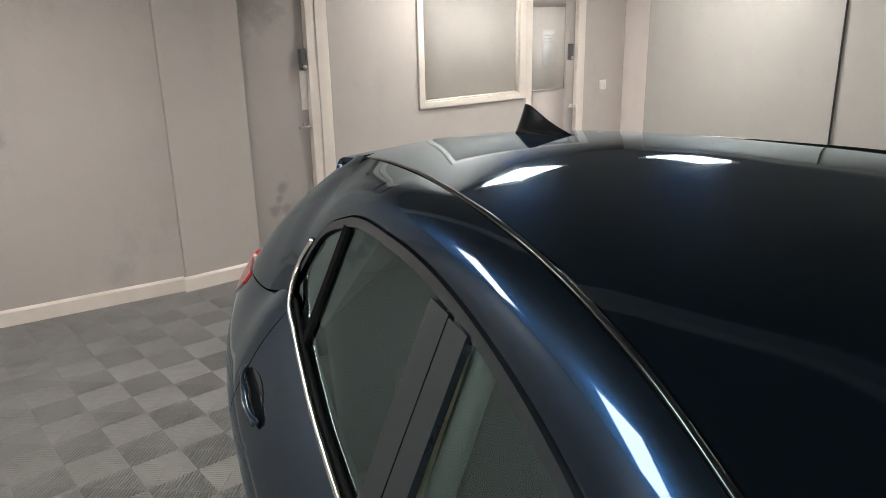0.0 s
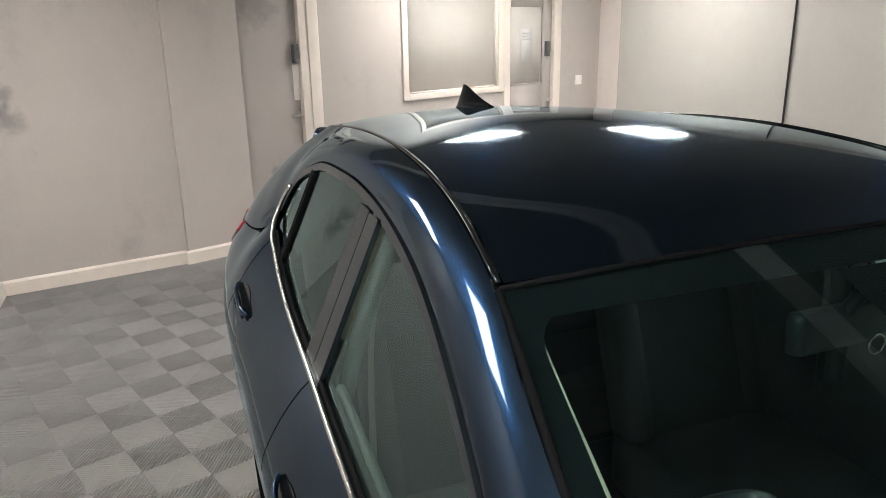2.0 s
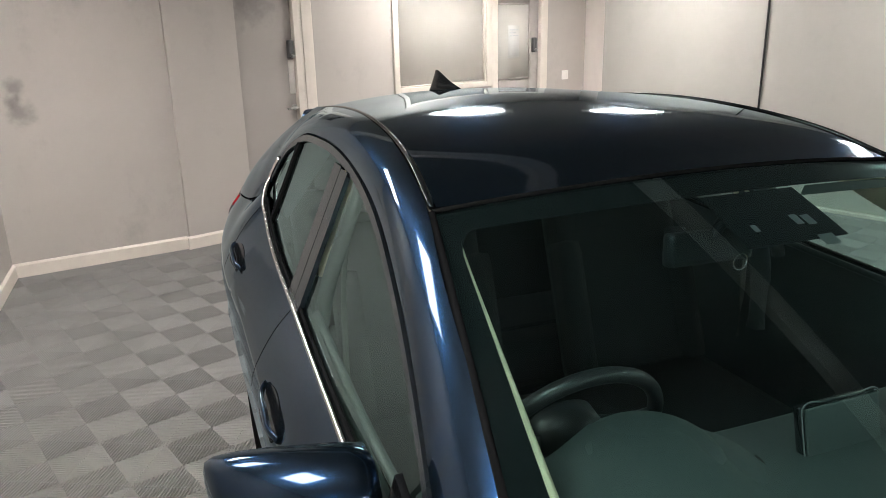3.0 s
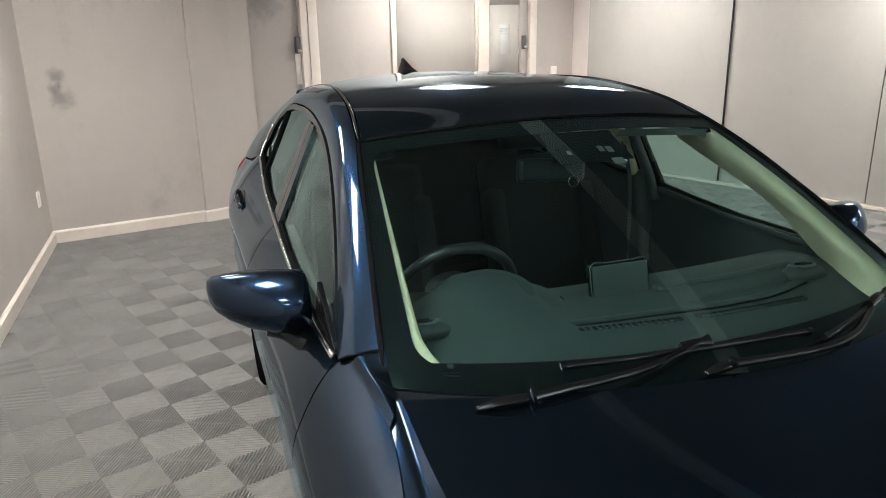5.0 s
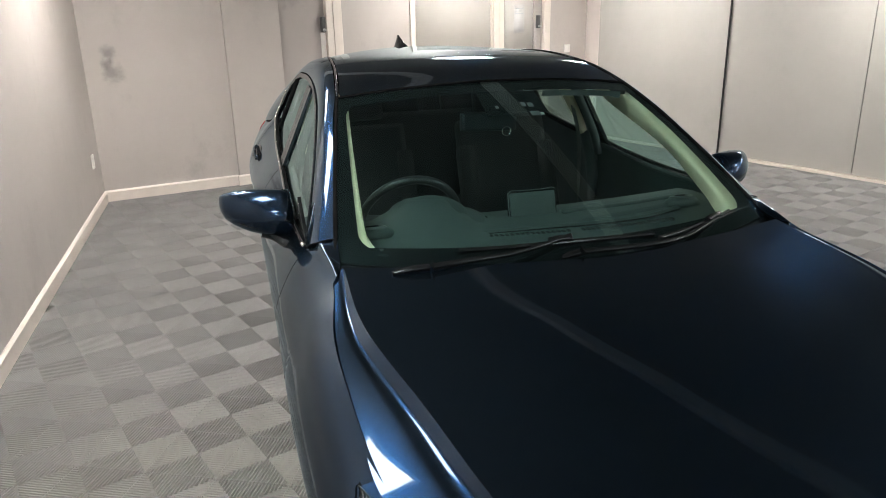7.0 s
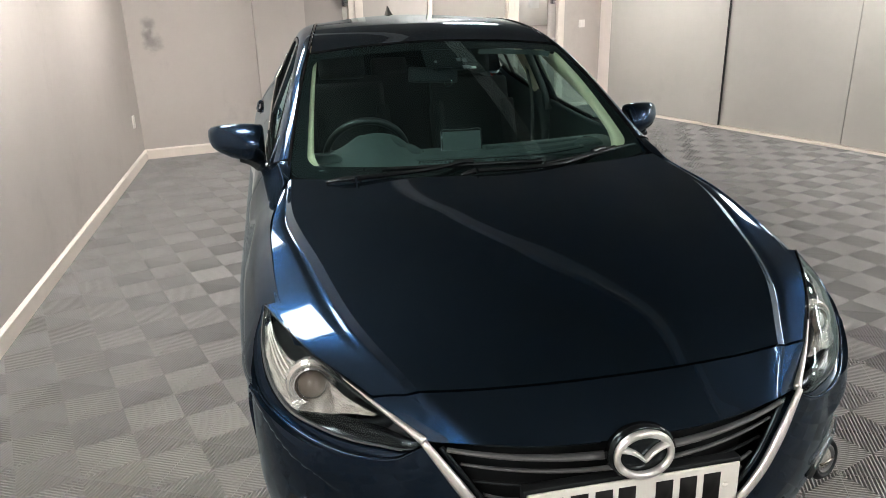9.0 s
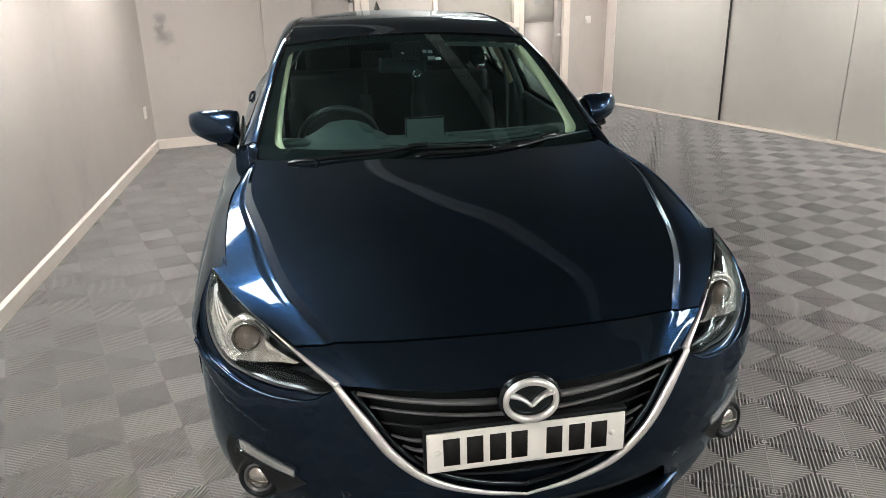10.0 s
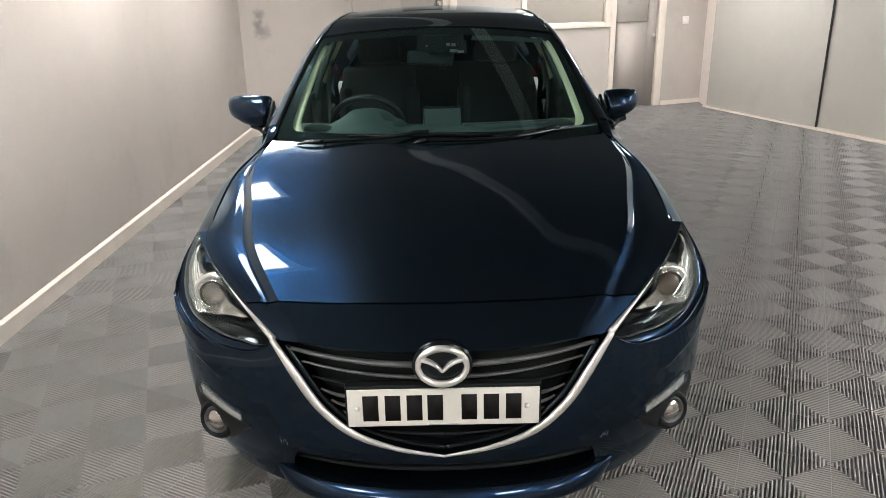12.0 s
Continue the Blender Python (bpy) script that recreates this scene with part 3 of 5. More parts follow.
TOP = keyed([-1.66, -1.56, -1.38, -1.18, -0.86, -0.62, 0.0, 0.5, 0.95, 1.2, 1.33, 1.48, 1.7, 2.0],
            [(0.752, 0.850), (0.768, 0.875), (0.78, 0.914), (0.782, 0.948), (0.745, 0.992), (0.785, 1.006), (0.787, 1.008), (0.773, 1.038),
             (0.757, 1.072), (0.738, 1.112), (0.728, 1.14), (0.752, 1.09), (0.772, 1.060), (0.735, 1.035)])
SHOULDER = keyed([-1.7, -1.31, -0.6, 0.0, 0.8, 1.39, 1.9, 2.1],
                 [(0.872, 0.72), (0.893, 0.745), (0.894, 0.80), (0.897, 0.825), (0.896, 0.86), (0.893, 0.88), (0.835, 0.88), (0.79, 0.88)])
AXLES, TYRE_Z, ARCH = (-1.31, 1.39), 0.318, 0.352


def under(y):
    z = 0.20 if y > -1.655 else 0.36
    for a in AXLES:
        if abs(y - a) < ARCH:
            z = max(z, TYRE_Z + math.sqrt(ARCH**2 - (y - a) ** 2))
    return z


def side_x(y, z):
    """Half width of the body's side at a height."""
    t, s = TOP(y), SHOULDER(max(y, -1.6))
    nose = math.sqrt(1 - (max(0.0, -1.6 - y) / 0.607) ** 2)
    g = 1.0 - 0.07 * max(0.0, (y - 1.5) / 0.5) ** 2
    k = min(1.0, max(0.0, (-0.5 - y) / 0.45))
    k = k * k * (3 - 2 * k)
    flare = sum(0.014 * math.exp(-((y - a) / 0.36) ** 2) for a in AXLES)
    pts = [(0.18, 0.80 * g), (0.28, 0.838 * g), (0.42, 0.855 * g + flare * 0.6), (0.58, 0.868 * g + flare),
           (s[1] - 0.06, s[0] - 0.006), (s[1], s[0]), (lerp(s[1], t[1], 0.5), lerp(s[0], t[0], 0.34 - 0.05 * k)), (lerp(s[1], t[1], 0.84), lerp(s[0], t[0], 0.74 - 0.08 * k)), (t[1], t[0])]
    return keyed([p[0] for p in pts], [p[1] for p in pts])(z) * nose


def side_panel(y0, y1, v0=0.0, v1=1.0):
    """Body side between two seams, which may be functions of the height."""
    def P(u, v):
        vv = lerp(v0, v1, v)
        a = y0(vv) if callable(y0) else y0
        b = y1(vv) if callable(y1) else y1
        y = lerp(a, b, u)
        z0, z1 = under(y), TOP(y)[1]
        z = lerp(z0, z1, vv)
        return Vector((side_x(y, z), y, z))
    return P


# front end: ellipse in plan
def nose_w(z):
    return keyed([0.17, 0.24, 0.30, 0.36, 0.45, 0.7], [0.775, 0.822, 0.848, 0.860, 0.864, 0.866])(z)


def nose_d(z):
    return keyed([0.18, 0.27, 0.36, 0.5, 0.62, 0.7], [0.552, 0.570, 0.592, 0.607, 0.605, 0.595])(z)


def bumper(x, z, out=0.0):
    """A point of the bumper's skin at a half width and height."""
    s = min(max(x / nose_w(z), -1), 1)
    c = math.sqrt(max(0.0, 1 - s * s))
    n = Vector((s * nose_d(z), -c * nose_w(z), 0)).normalized()
    return Vector((x, -1.6 - nose_d(z) * c, z)) + n * out


def bumper_turn(a, z, out=0.0):
    """The same by turn: 0 ahead, 1 at the side."""
    return bumper(nose_w(z) * math.sin(a * math.pi / 2), z, out)


WING = keyed([0.385, 0.41, 0.455, 0.53, 0.62, 0.695], [0.0, 0.12, 0.245, 0.338, 0.402, 0.455])      # half width of the grille
HOOD_KEYS = [0, 0.25, 0.5, 0.75, 1]
R_MID = keyed(HOOD_KEYS, [(0, -0.985, 1.008), (0, -1.28, 0.978), (0, -1.56, 0.935), (0, -1.83, 0.874), (0, -2.065, 0.790)])
R_IN = keyed(HOOD_KEYS, [(0.36, -0.945, 1.012), (0.37, -1.26, 0.977), (0.34, -1.54, 0.934), (0.29, -1.81, 0.872), (0.23, -2.055, 0.789)])
R_CREST = keyed(HOOD_KEYS, [(0.705, -0.838, 1.006), (0.708, -1.16, 0.972), (0.645, -1.49, 0.927), (0.576, -1.772, 0.8645), (0.462, -2.012, 0.782)])
FACET = keyed(HOOD_KEYS, [0.62, 0.86, 0.86, 0.70, 0.38])      # fall of the narrow facet beside the crest
R_EDGE = keyed([0, 0.25, 0.5, 0.62, 0.75, 1], [(0.730, -0.822, 0.996), (0.776, -1.17, 0.946), (0.775, -1.48, 0.889), (0.774, -1.608, 0.8595), (0.736, -1.733, 0.827), (0.566, -1.972, 0.762)])


def hood(u, w):
    """u from the windscreen to the nose, w from -1 to 1 across."""
    s = 1 if w >= 0 else -1
    a = abs(w)
    mid, inn, crest, edge = R_MID(u), R_IN(u), R_CREST(u), R_EDGE(u)
    far = Vector((-inn.x, inn.y, inn.z))
    if a <= 0.75:
        p = keyed([-0.42, 0, 0.42, 0.57, 0.75], [far, mid, inn, lerp(inn, crest, 0.455) + Vector((0, 0, -0.0026)), crest])(a)
    else:
        wide, drop = edge.x - crest.x, crest.z - edge.z
        facet, turn = min(0.024, 0.34 * wide), 0.09 * wide
        hollow = 0.08 * (1 - u * u)
        cuts = [0.0, facet * 0.7, facet, facet + turn, facet + 2.4 * turn, wide]
        fall = [0.0, FACET(u) * facet * 0.7, FACET(u) * facet]
        fall += [fall[2] + 0.20 * turn, fall[2] + 0.20 * turn - hollow * 1.4 * turn]

        def down(q):
            for k in range(4):
                if q <= cuts[k + 1]:
                    return lerp(fall[k], fall[k + 1], (q - cuts[k]) / (cuts[k + 1] - cuts[k]))
            e = (q - cuts[4]) / (wide - cuts[4])
            return lerp(fall[4], drop, e ** 1.18)
        q = wide * (a - 0.75) / 0.25
        z = sum(down(min(wide, max(0.0, q + d * 0.004 * min(1.0, q / 0.008, (wide - q) / 0.008)))) for d in (-1, -0.5, 0, 0.5, 1)) / 5
        p = lerp(crest, edge, q / wide)
        p.z = crest.z - z
    return Vector((p.x * s, p.y, p.z))


bm = sheet(lambda u, v: hood(u, 2 * v - 1), 48, 192, depth=0.02)
bm.verts.ensure_lookup_table()
for i in range(48):
    for j in (24, 168):
        bm.edges.get((bm.verts[i * 193 + j], bm.verts[i * 193 + 193 + j])).smooth = False
part("bonnet", bm, M_PAINT, car, "dark blue bonnet with raised crests")

# strip between bonnet and grille
LIP = keyed([0, 0.42, 0.8, 1.0], [(0, -2.192, 0.702), (0.2, -2.180, 0.704), (0.385, -2.134, 0.709), (0.46, -2.094, 0.700)])


def nose_strip(u, v):
    w = 2 * u - 1
    s, a = (1 if w >= 0 else -1), abs(w)
    top = hood(1.0, a)
    top = Vector((top.x, top.y - 0.006, top.z - 0.003))
    low = LIP(a)
    p = lerp(top, low, v)
    p = p + Vector((0, -1, 0.9)).normalized() * (0.0025 * 4 * v * (1 - v)) * (1 - 0.6 * a)
    return Vector((p.x * s, p.y, p.z))


bumper_bm = sheet(nose_strip, 48, 10, depth=0.012)

# headlamp outlines
LAMP_UP = spline([(0.466, -2.093, 0.700), (0.570, -1.978, 0.753), (0.682, -1.825, 0.802), (0.750, -1.710, 0.833), (0.802, -1.600, 0.857)])
LENS_LOW = spline([(0.466, -2.093, 0.699), (0.480, -2.097, 0.691), (0.570, -2.056, 0.683), (0.690, -1.959, 0.685), (0.763, -1.872, 0.698), (0.799, -1.801, 0.735), (0.815, -1.704, 0.798), (0.804, -1.600, 0.856)])
LAMP_LOW = spline([(0.466, -2.093, 0.698), (0.52, -2.085, 0.668), (0.60, -2.045, 0.655), (0.695, -1.965, 0.655), (0.770, -1.875, 0.672), (0.824, -1.79, 0.704), (0.838, -1.705, 0.775), (0.808, -1.598, 0.855)])
low_pts = [LAMP_LOW(i / 60) for i in range(61)]


def lamp_bottom(x):
    """Height of the bumper's upper edge at a half width."""
    best = None
    for a, b in zip(low_pts, low_pts[1:]):
        if a.x <= x <= b.x and b.y < -1.785:
            best = lerp(a.z, b.z, (x - a.x) / max(b.x - a.x, 1e-6))
    if best is None:
        best = 0.698 if x < 0.47 else 0.706
    return best - 0.004


def bumper_bottom(u):
    """Lower edge of the bumper by its turn: over the intake, then down beside it."""
    k = min(1.0, max(0.0, (u - 0.34) / 0.08))
    return lerp(0.350, 0.190, k * k * (3 - 2 * k))


def bumper_side(u, v):
    x = z = None
    a = u
    z = 0.33 + 0.34 * v
    for _ in range(6):
        x_in = max(0.0, WING(z)) if z > 0.385 else 0.0
        x_out = nose_w(z) * 0.9965
        ang0, ang1 = math.asin(min(1, x_in / nose_w(z))), math.asin(x_out / nose_w(z))
        x = nose_w(z) * math.sin(lerp(ang0, ang1, a))
        top = lamp_bottom(x)
        z = lerp(bumper_bottom(u), top, v)
    swell = 0.012 * math.sin(math.pi * min(1, max(0, (z - 0.30) / 0.40))) * math.sin(math.pi * min(1, u))
    crease = keyed([0.66, 0.69, 0.748, 0.792, 0.826, 0.87], [0.545, 0.570, 0.600, 0.640, 0.680, 0.74])(max(0.66, x))
    step = min(1.0, max(0.0, (z - crease) / 0.010 + 0.5))
    fade = min(1.0, max(0.0, (x - 0.615) / 0.10))
    return bumper(x, z, swell + 0.020 * step * step * (3 - 2 * step) * fade * fade * (3 - 2 * fade) * (1 - 0.7 * max(0.0, u - 0.85) / 0.15))


for s in (1, -1):
    sheet(bumper_side, 120, 56, s, depth=0.03, bm=bumper_bm)
front_bumper = part("front_bumper", bumper_bm, M_PAINT, car)


def front_lip(u, v):
    a = 2 * u - 1
    z, out = keyed([0, 0.25, 0.32, 0.72, 0.78, 1.0], [(0.185, 0.036), (0.210, 0.058), (0.217, 0.060), (0.262, 0.026), (0.266, 0.018), (0.27, -0.07)])(v)
    p = bumper_turn(abs(a) * 0.41, z, (out if out < 0 else out * (1 - 0.9 * a**6)) + 0.002)
    return Vector((p.x * (1 if a >= 0 else -1), p.y, p.z))


part("front_lip", sheet(front_lip, 60, 14, depth=0.04), M_PAINT, car)


def wide(f, n=48):
    """Runs f(a, v) over both sides."""
    def P(u, v):
        a = 2 * u - 1
        p = f(abs(a), v)
        return Vector((p.x * (1 if a >= 0 else -1), p.y, p.z))
    return P


low_grille = part("lower_grille", sheet(wide(lambda a, v: bumper_turn(a * 0.38, lerp(0.19, 0.375, v), -0.10)), 40, 4), M_FRAME, front_bumper, "black lower intake")
for z in (0.305, 0.332):
    part("slat", tube([(-0.5, bumper(0.5, z, -0.03).y, z), (-0.25, bumper(0.25, z, -0.03).y, z), (0, bumper(0, z, -0.03).y, z), (0.25, bumper(0.25, z, -0.03).y, z), (0.5, bumper(0.5, z, -0.03).y, z)], 0.007, n=20), M_PLASTIC, low_grille)

# grille
grille = part("grille", sheet(wide(lambda a, v: bumper(a * (WING(lerp(0.385, 0.70, v)) + 0.02), lerp(0.38, 0.715, v), -0.085)), 40, 12), M_PLASTIC, car, "black grille with a chrome wing")


def grille_bar(z, thick, drop, out, mat, x0=0.0):
    def f(s):
        def g(u):
            x = lerp(x0, max(x0 + 0.02, WING(z) - 0.012), u)
            return Vector((s * x, bumper(x, z, out).y, z + drop * u * u))
        return g
    bars = [(1,), (-1,)]
    for (s,) in bars:
        part("slat", tube(f(s), lambda u: thick * (1 - 0.45 * u), steps=6, n=18, flat=1.6, up=(0, 0, 1)), mat, grille)


grille_bar(0.660, 0.0085, 0.022, -0.018, M_SATIN, 0.075)
grille_bar(0.618, 0.0052, 0.024, -0.03, M_SATIN, 0.05)
grille_bar(0.578, 0.005, 0.018, -0.035, M_PLASTIC, 0.0)
grille_bar(0.545, 0.0050, 0.016, -0.035, M_SATIN, 0.26)
grille_bar(0.515, 0.0050, 0.014, -0.035, M_SATIN, 0.26)
grille_bar(0.485, 0.0050, 0.012, -0.035, M_SATIN, 0.26)
grille_bar(0.435, 0.005, 0.006, -0.035, M_PLASTIC, 0.0)

WING_LINE = [(0.469, 0.706), (0.445, 0.672), (0.402, 0.61), (0.340, 0.523), (0.255, 0.452), (0.13, 0.408), (0.0, 0.383)]
for s in (1, -1):
    f = spline([(s * x, bumper(x, z, 0.006).y, z) for x, z in WING_LINE])
    part("chrome_wing", tube(f, lambda u: 0.55 * (0.0105 + 0.0070 * min(1, 5 * u) - 0.0085 * u - 0.008 * max(0, u - 0.5) + 0.002 * math.sin(math.pi * u)), steps=8, n=48, flat=1.45, up=(0, -1, 0.1)), M_SATCHROME, grille, "satin chrome grille wing")
    g = spline([(s * x * 0.965, bumper(x * 0.965, z + 0.012, -0.02).y, z + 0.014) for x, z in WING_LINE[1:]])
    part("inner_wing", tube(g, 0.008, steps=8, n=40, up=(0, -1, 0.1)), M_BLACK, grille)
    h = spline([(s * p.x, p.y - 0.004, p.z + 0.003) for p in (LAMP_UP(0.42 * k / 6) for k in range(0, 7))])
    part("lamp_strip", tube(h, lambda u: 0.0088 * (1 - u) ** 1.3 + 0.0012, steps=8, n=24, up=(0, -1, 0.4)), M_SATCHROME, grille, "thin chrome strip")

# round badge: an oval ring with a bent bar, no lettering
badge = part("badge", lathe([(0, 0.004), (0.064, 0.004), (0.071, 0.0), (0.072, -0.02)], 40, pose(0, -2.213, 0.676, 90 - 8, 0, 0) @ Matrix.Diagonal((1.12, 0.90, 1, 1))), M_BLACK, grille, "oval chrome badge on a black ground")


def oval(u):
    a = 2 * math.pi * u
    return Vector((0.064 * math.cos(a), -2.222 + 0.0075 * math.sin(a), 0.676 + 0.048 * math.sin(a)))


part("ring", tube(oval, lambda u: 0.0078 + 0.002 * abs(math.sin(2 * math.pi * u)), steps=10, n=48, closed=True, up=(0, -1, 0)), M_SATCHROME, badge)
part("bent_bar", tube([(-0.055, -2.220, 0.696), (-0.035, -2.223, 0.691), (-0.014, -2.225, 0.678), (0, -2.226, 0.666), (0.014, -2.225, 0.678), (0.035, -2.223, 0.691), (0.055, -2.220, 0.696)], lambda u: 0.0095 + 0.003 * abs(2 * u - 1), steps=8, n=36, flat=0.5, up=(0, -1, 0)), M_SATCHROME, badge)

# number plate; its characters are plain bars
plate_m = pose(0, -2.196, 0.539, -2)
plate = part("number_plate", boxed(-0.26, 0.26, -0.004, 0.002, -0.0555, 0.0555, bevel=0.003, m=plate_m), M_PLATE, car, "white number plate with plain black bars")
part("plate_holder", boxed(-0.266, 0.266, 0.003, 0.03, -0.056, 0.064, bevel=0.003, m=plate_m), M_PLASTIC, plate)
for x in (-0.185, -0.125, -0.066, -0.010, 0.082, 0.142, 0.202):
    part("bar", boxed(x - 0.021 - 0.012, x + 0.021 - 0.012, -0.0055, -0.0042, -0.038, 0.038, m=plate_m), M_PLATEINK, plate)
for x in (-0.232, 0.226):
    part("screw_cap", lathe([(0, 0.004), (0.006, 0.003), (0.008, 0.0)], 12, plate_m @ pose(x, -0.004, 0, 90)), M_PLATE, plate)
part("maker_line", boxed(-0.04, 0.04, -0.0055, -0.0042, -0.052, -0.049, m=plate_m), M_INK, plate)

# headlamps
def lens(u, v, back=0.0):
    """A point of the lamp's clear cover, u from the grille outwards, v from the upper edge down."""
    a, b = LAMP_UP(u), LENS_LOW(u)
    n = Vector((0.55, -0.75, 0.35)).normalized()
    return lerp(a, b, v) + n * (0.018 * 4 * v * (1 - v) * math.sin(math.pi * min(1, u + 0.08)) - back)


BOWL_AT = [0.22, 0.32, 0.44, 0.56, 0.70, 0.85, 0.985]
BOWL_TOP = keyed(BOWL_AT, [0.20, 0.24, 0.20, 0.22, 0.42, 0.52, 0.42])
BOWL_LOW = keyed(BOWL_AT, [0.26, 0.50, 0.84, 0.97, 0.975, 0.975, 0.93])


def sided(f, s):
    """f(u) mirrored with side -1."""
    return lambda u: Vector((s * f(u).x, f(u).y, f(u).z))


for s in (1, -1):
    lamp = part("headlamp", sheet(lambda u, v: lens(0.01 + 0.98 * u, v, 0.12 * math.sin(math.pi * u) ** 0.6 * math.sin(math.pi * v) ** 0.5 + 0.004), 36, 16, s), M_LAMPDARK, car, "clear headlamp with a projector and bright reflector")
    part("lens", sheet(lens, 40, 14, s), M_LENS, lamp, "clear lens")

    def bowl(u, v):
        """Bright reflector: a comma from the outer tip round under the projector."""
        w = lerp(0.22, 0.985, u)
        facet = 0.0035 * (1 if int(11 * u + 2.2 * v) % 2 else 0)
        return lens(w, lerp(BOWL_TOP(w), BOWL_LOW(w), v), 0.010 + 0.062 * math.sin(math.pi * v) ** 0.8 * math.sin(math.pi * min(1, u + 0.06)) + facet)
    part("side_reflector", sheet(bowl, 66, 16, s), M_REFLECT, lamp, "bright curved side reflector")
    c = Vector((s * 0.6995, -1.847, 0.737))
    aim = look(c, c + Vector((s * 0.06, -1, 0.16))) @ pose(0, 0, 0, 180)
    part("projector", lathe([(0, 0.026), (0.014, 0.023), (0.028, 0.014), (0.036, 0.002), (0.038, -0.012)], 28, aim), M_BULB, lamp, "dark projector lens")
    part("projector_ring", lathe([(0.038, -0.014), (0.040, 0.004), (0.0425, 0.006), (0.045, 0.002), (0.046, -0.014)], 36, aim), M_CHROME, lamp, "bright projector ring")
    part("light_guide", lathe([(0.047, -0.010), (0.050, -0.003), (0.056, 0.0), (0.062, -0.006), (0.066, -0.026)], 40, aim), M_REFLECT, lamp, "frosted pale ring")
    part("dark_mask", sheet(lambda u, v: lens(lerp(0.03, 0.50, u), lerp(0.34 + 0.58 * u * u, 0.975, v), 0.010 + 0.018 * math.sin(math.pi * v)), 30, 10, s), M_BLACK, lamp, "dark lower mask")
    for k in range(3):
        part("reflector_rib", tube(sided(lambda u: lens(lerp(0.64, 0.95, u), lerp(0.60, 0.66, u) + 0.10 * k, 0.030 - 0.012 * u), s), 0.0022, steps=6, n=24), M_LAMPGREY, lamp)
    part("upper_rib", tube(sided(lambda u: lens(lerp(0.20, 0.90, u), 0.10, 0.016), s), lambda u: 0.003, steps=6, n=32), M_LAMPDARK, lamp)
    # Grey bead for the lens edge, standing in for the highlight along it.
    part("lens_edge", tube(sided(lambda u: LENS_LOW(lerp(0.08, 0.97, u)), s), lambda u: 0.0010 + 0.0016 * math.sin(math.pi * u), steps=6, n=64), M_SATIN, lamp, "moulded lens edge with its highlight as a grey bead")
    part("seal", tube(sided(lambda u: LAMP_UP(lerp(0.40, 1.0, u)) + Vector((0.001, -0.002, 0.001)), s), 0.0028, steps=6, n=40), M_BLACK, lamp)

    part("lamp_trough", sheet(lambda u, v: lerp(LENS_LOW(u), LAMP_LOW(u), v) + Vector((-0.4, 0.8, -0.3)) * (0.012 * math.sin(math.pi * v) * math.sin(math.pi * u)), 60, 8, s), M_PAINT, front_bumper, "body-coloured hollow under the headlamp")
    part("lamp_ledge", tube(sided(lambda u: LAMP_LOW(lerp(0.03, 0.70, u)) + Vector((0.002, -0.004, -0.005)), s), lambda u: 0.0070 - 0.0045 * abs(2 * u - 1), steps=12, n=56), M_PAINT, front_bumper, "rounded edge under the headlamp")

    # fog lamp with its surround and the strip lamp over it
    FOG_TOP = keyed([0, 0.35, 1], [(0.768, 0.462), (0.69, 0.480), (0.566, 0.402)])
    FOG_LOW = keyed([0, 0.25, 0.6, 1], [(0.785, 0.39), (0.765, 0.315), (0.675, 0.300), (0.564, 0.396)])

    def fog_skin(u, v):
        a, b = FOG_TOP(u), FOG_LOW(u)
        p = lerp(a, b, v)
        return bumper(p[0], p[1], 0.010 + 0.004 * math.sin(math.pi * v))
    fog = part("fog_surround", sheet(fog_skin, 20, 12, s, depth=0.03), M_PLASTIC, car, "matt black fog lamp surround")
    c = bumper(0.688, 0.369, 0.017)
    c.x *= s
    aim = look(c, c + Vector((s * 0.40, -1, 0.14))) @ pose(0, 0, 0, 180)
    part("fog_ring", lathe([(0.036, 0.0), (0.038, 0.008), (0.041, 0.008), (0.044, 0.0)], 32, aim), M_SATIN, fog, "grey rim round the fog lamp")
    part("fog_bezel", lathe([(0.044, 0.0), (0.047, 0.010), (0.053, 0.011), (0.064, -0.002)], 32, aim), M_PLASTIC, fog)
    part("fog_lens", lathe([(0, 0.013), (0.018, 0.011), (0.030, 0.006), (0.037, -0.004)], 28, aim), M_STRIP, fog, "round clear fog lamp")
    part("fog_bar", boxed(-0.030, 0.030, -0.002, 0.002, 0.004, 0.0145, bevel=0.001, m=aim @ pose(0, 0.006, 0)), M_BULB, fog)
    strip = part("strip_lamp", sheet(lambda u, v: bumper(lerp(0.732, 0.588, u), lerp(0.463, 0.428, u) + lerp(0.015, -0.015, v) * (1 - 0.3 * u), 0.0165 + 0.0022 * abs(math.sin(11 * math.pi * u))), 54, 6, s, depth=0.006), M_REFLECT, fog, "clear indicator strip with a bright reflector")
    part("strip_lens", sheet(lambda u, v: bumper(lerp(0.735, 0.585, u), lerp(0.463, 0.428, u) + lerp(0.017, -0.017, v) * (1 - 0.3 * u), 0.022 + 0.003 * math.sin(math.pi * v)), 18, 6, s, depth=0.008), M_LENS, strip)
    part("strip_trim", tube([(s * 0.755, bumper(0.755, 0.430, 0.018).y, 0.430), (s * 0.68, bumper(0.68, 0.422, 0.022).y, 0.422), (s * 0.572, bumper(0.572, 0.398, 0.012).y, 0.398)], lambda u: 0.011 * (1 - 0.7 * u), n=16), M_PLASTIC, fog)

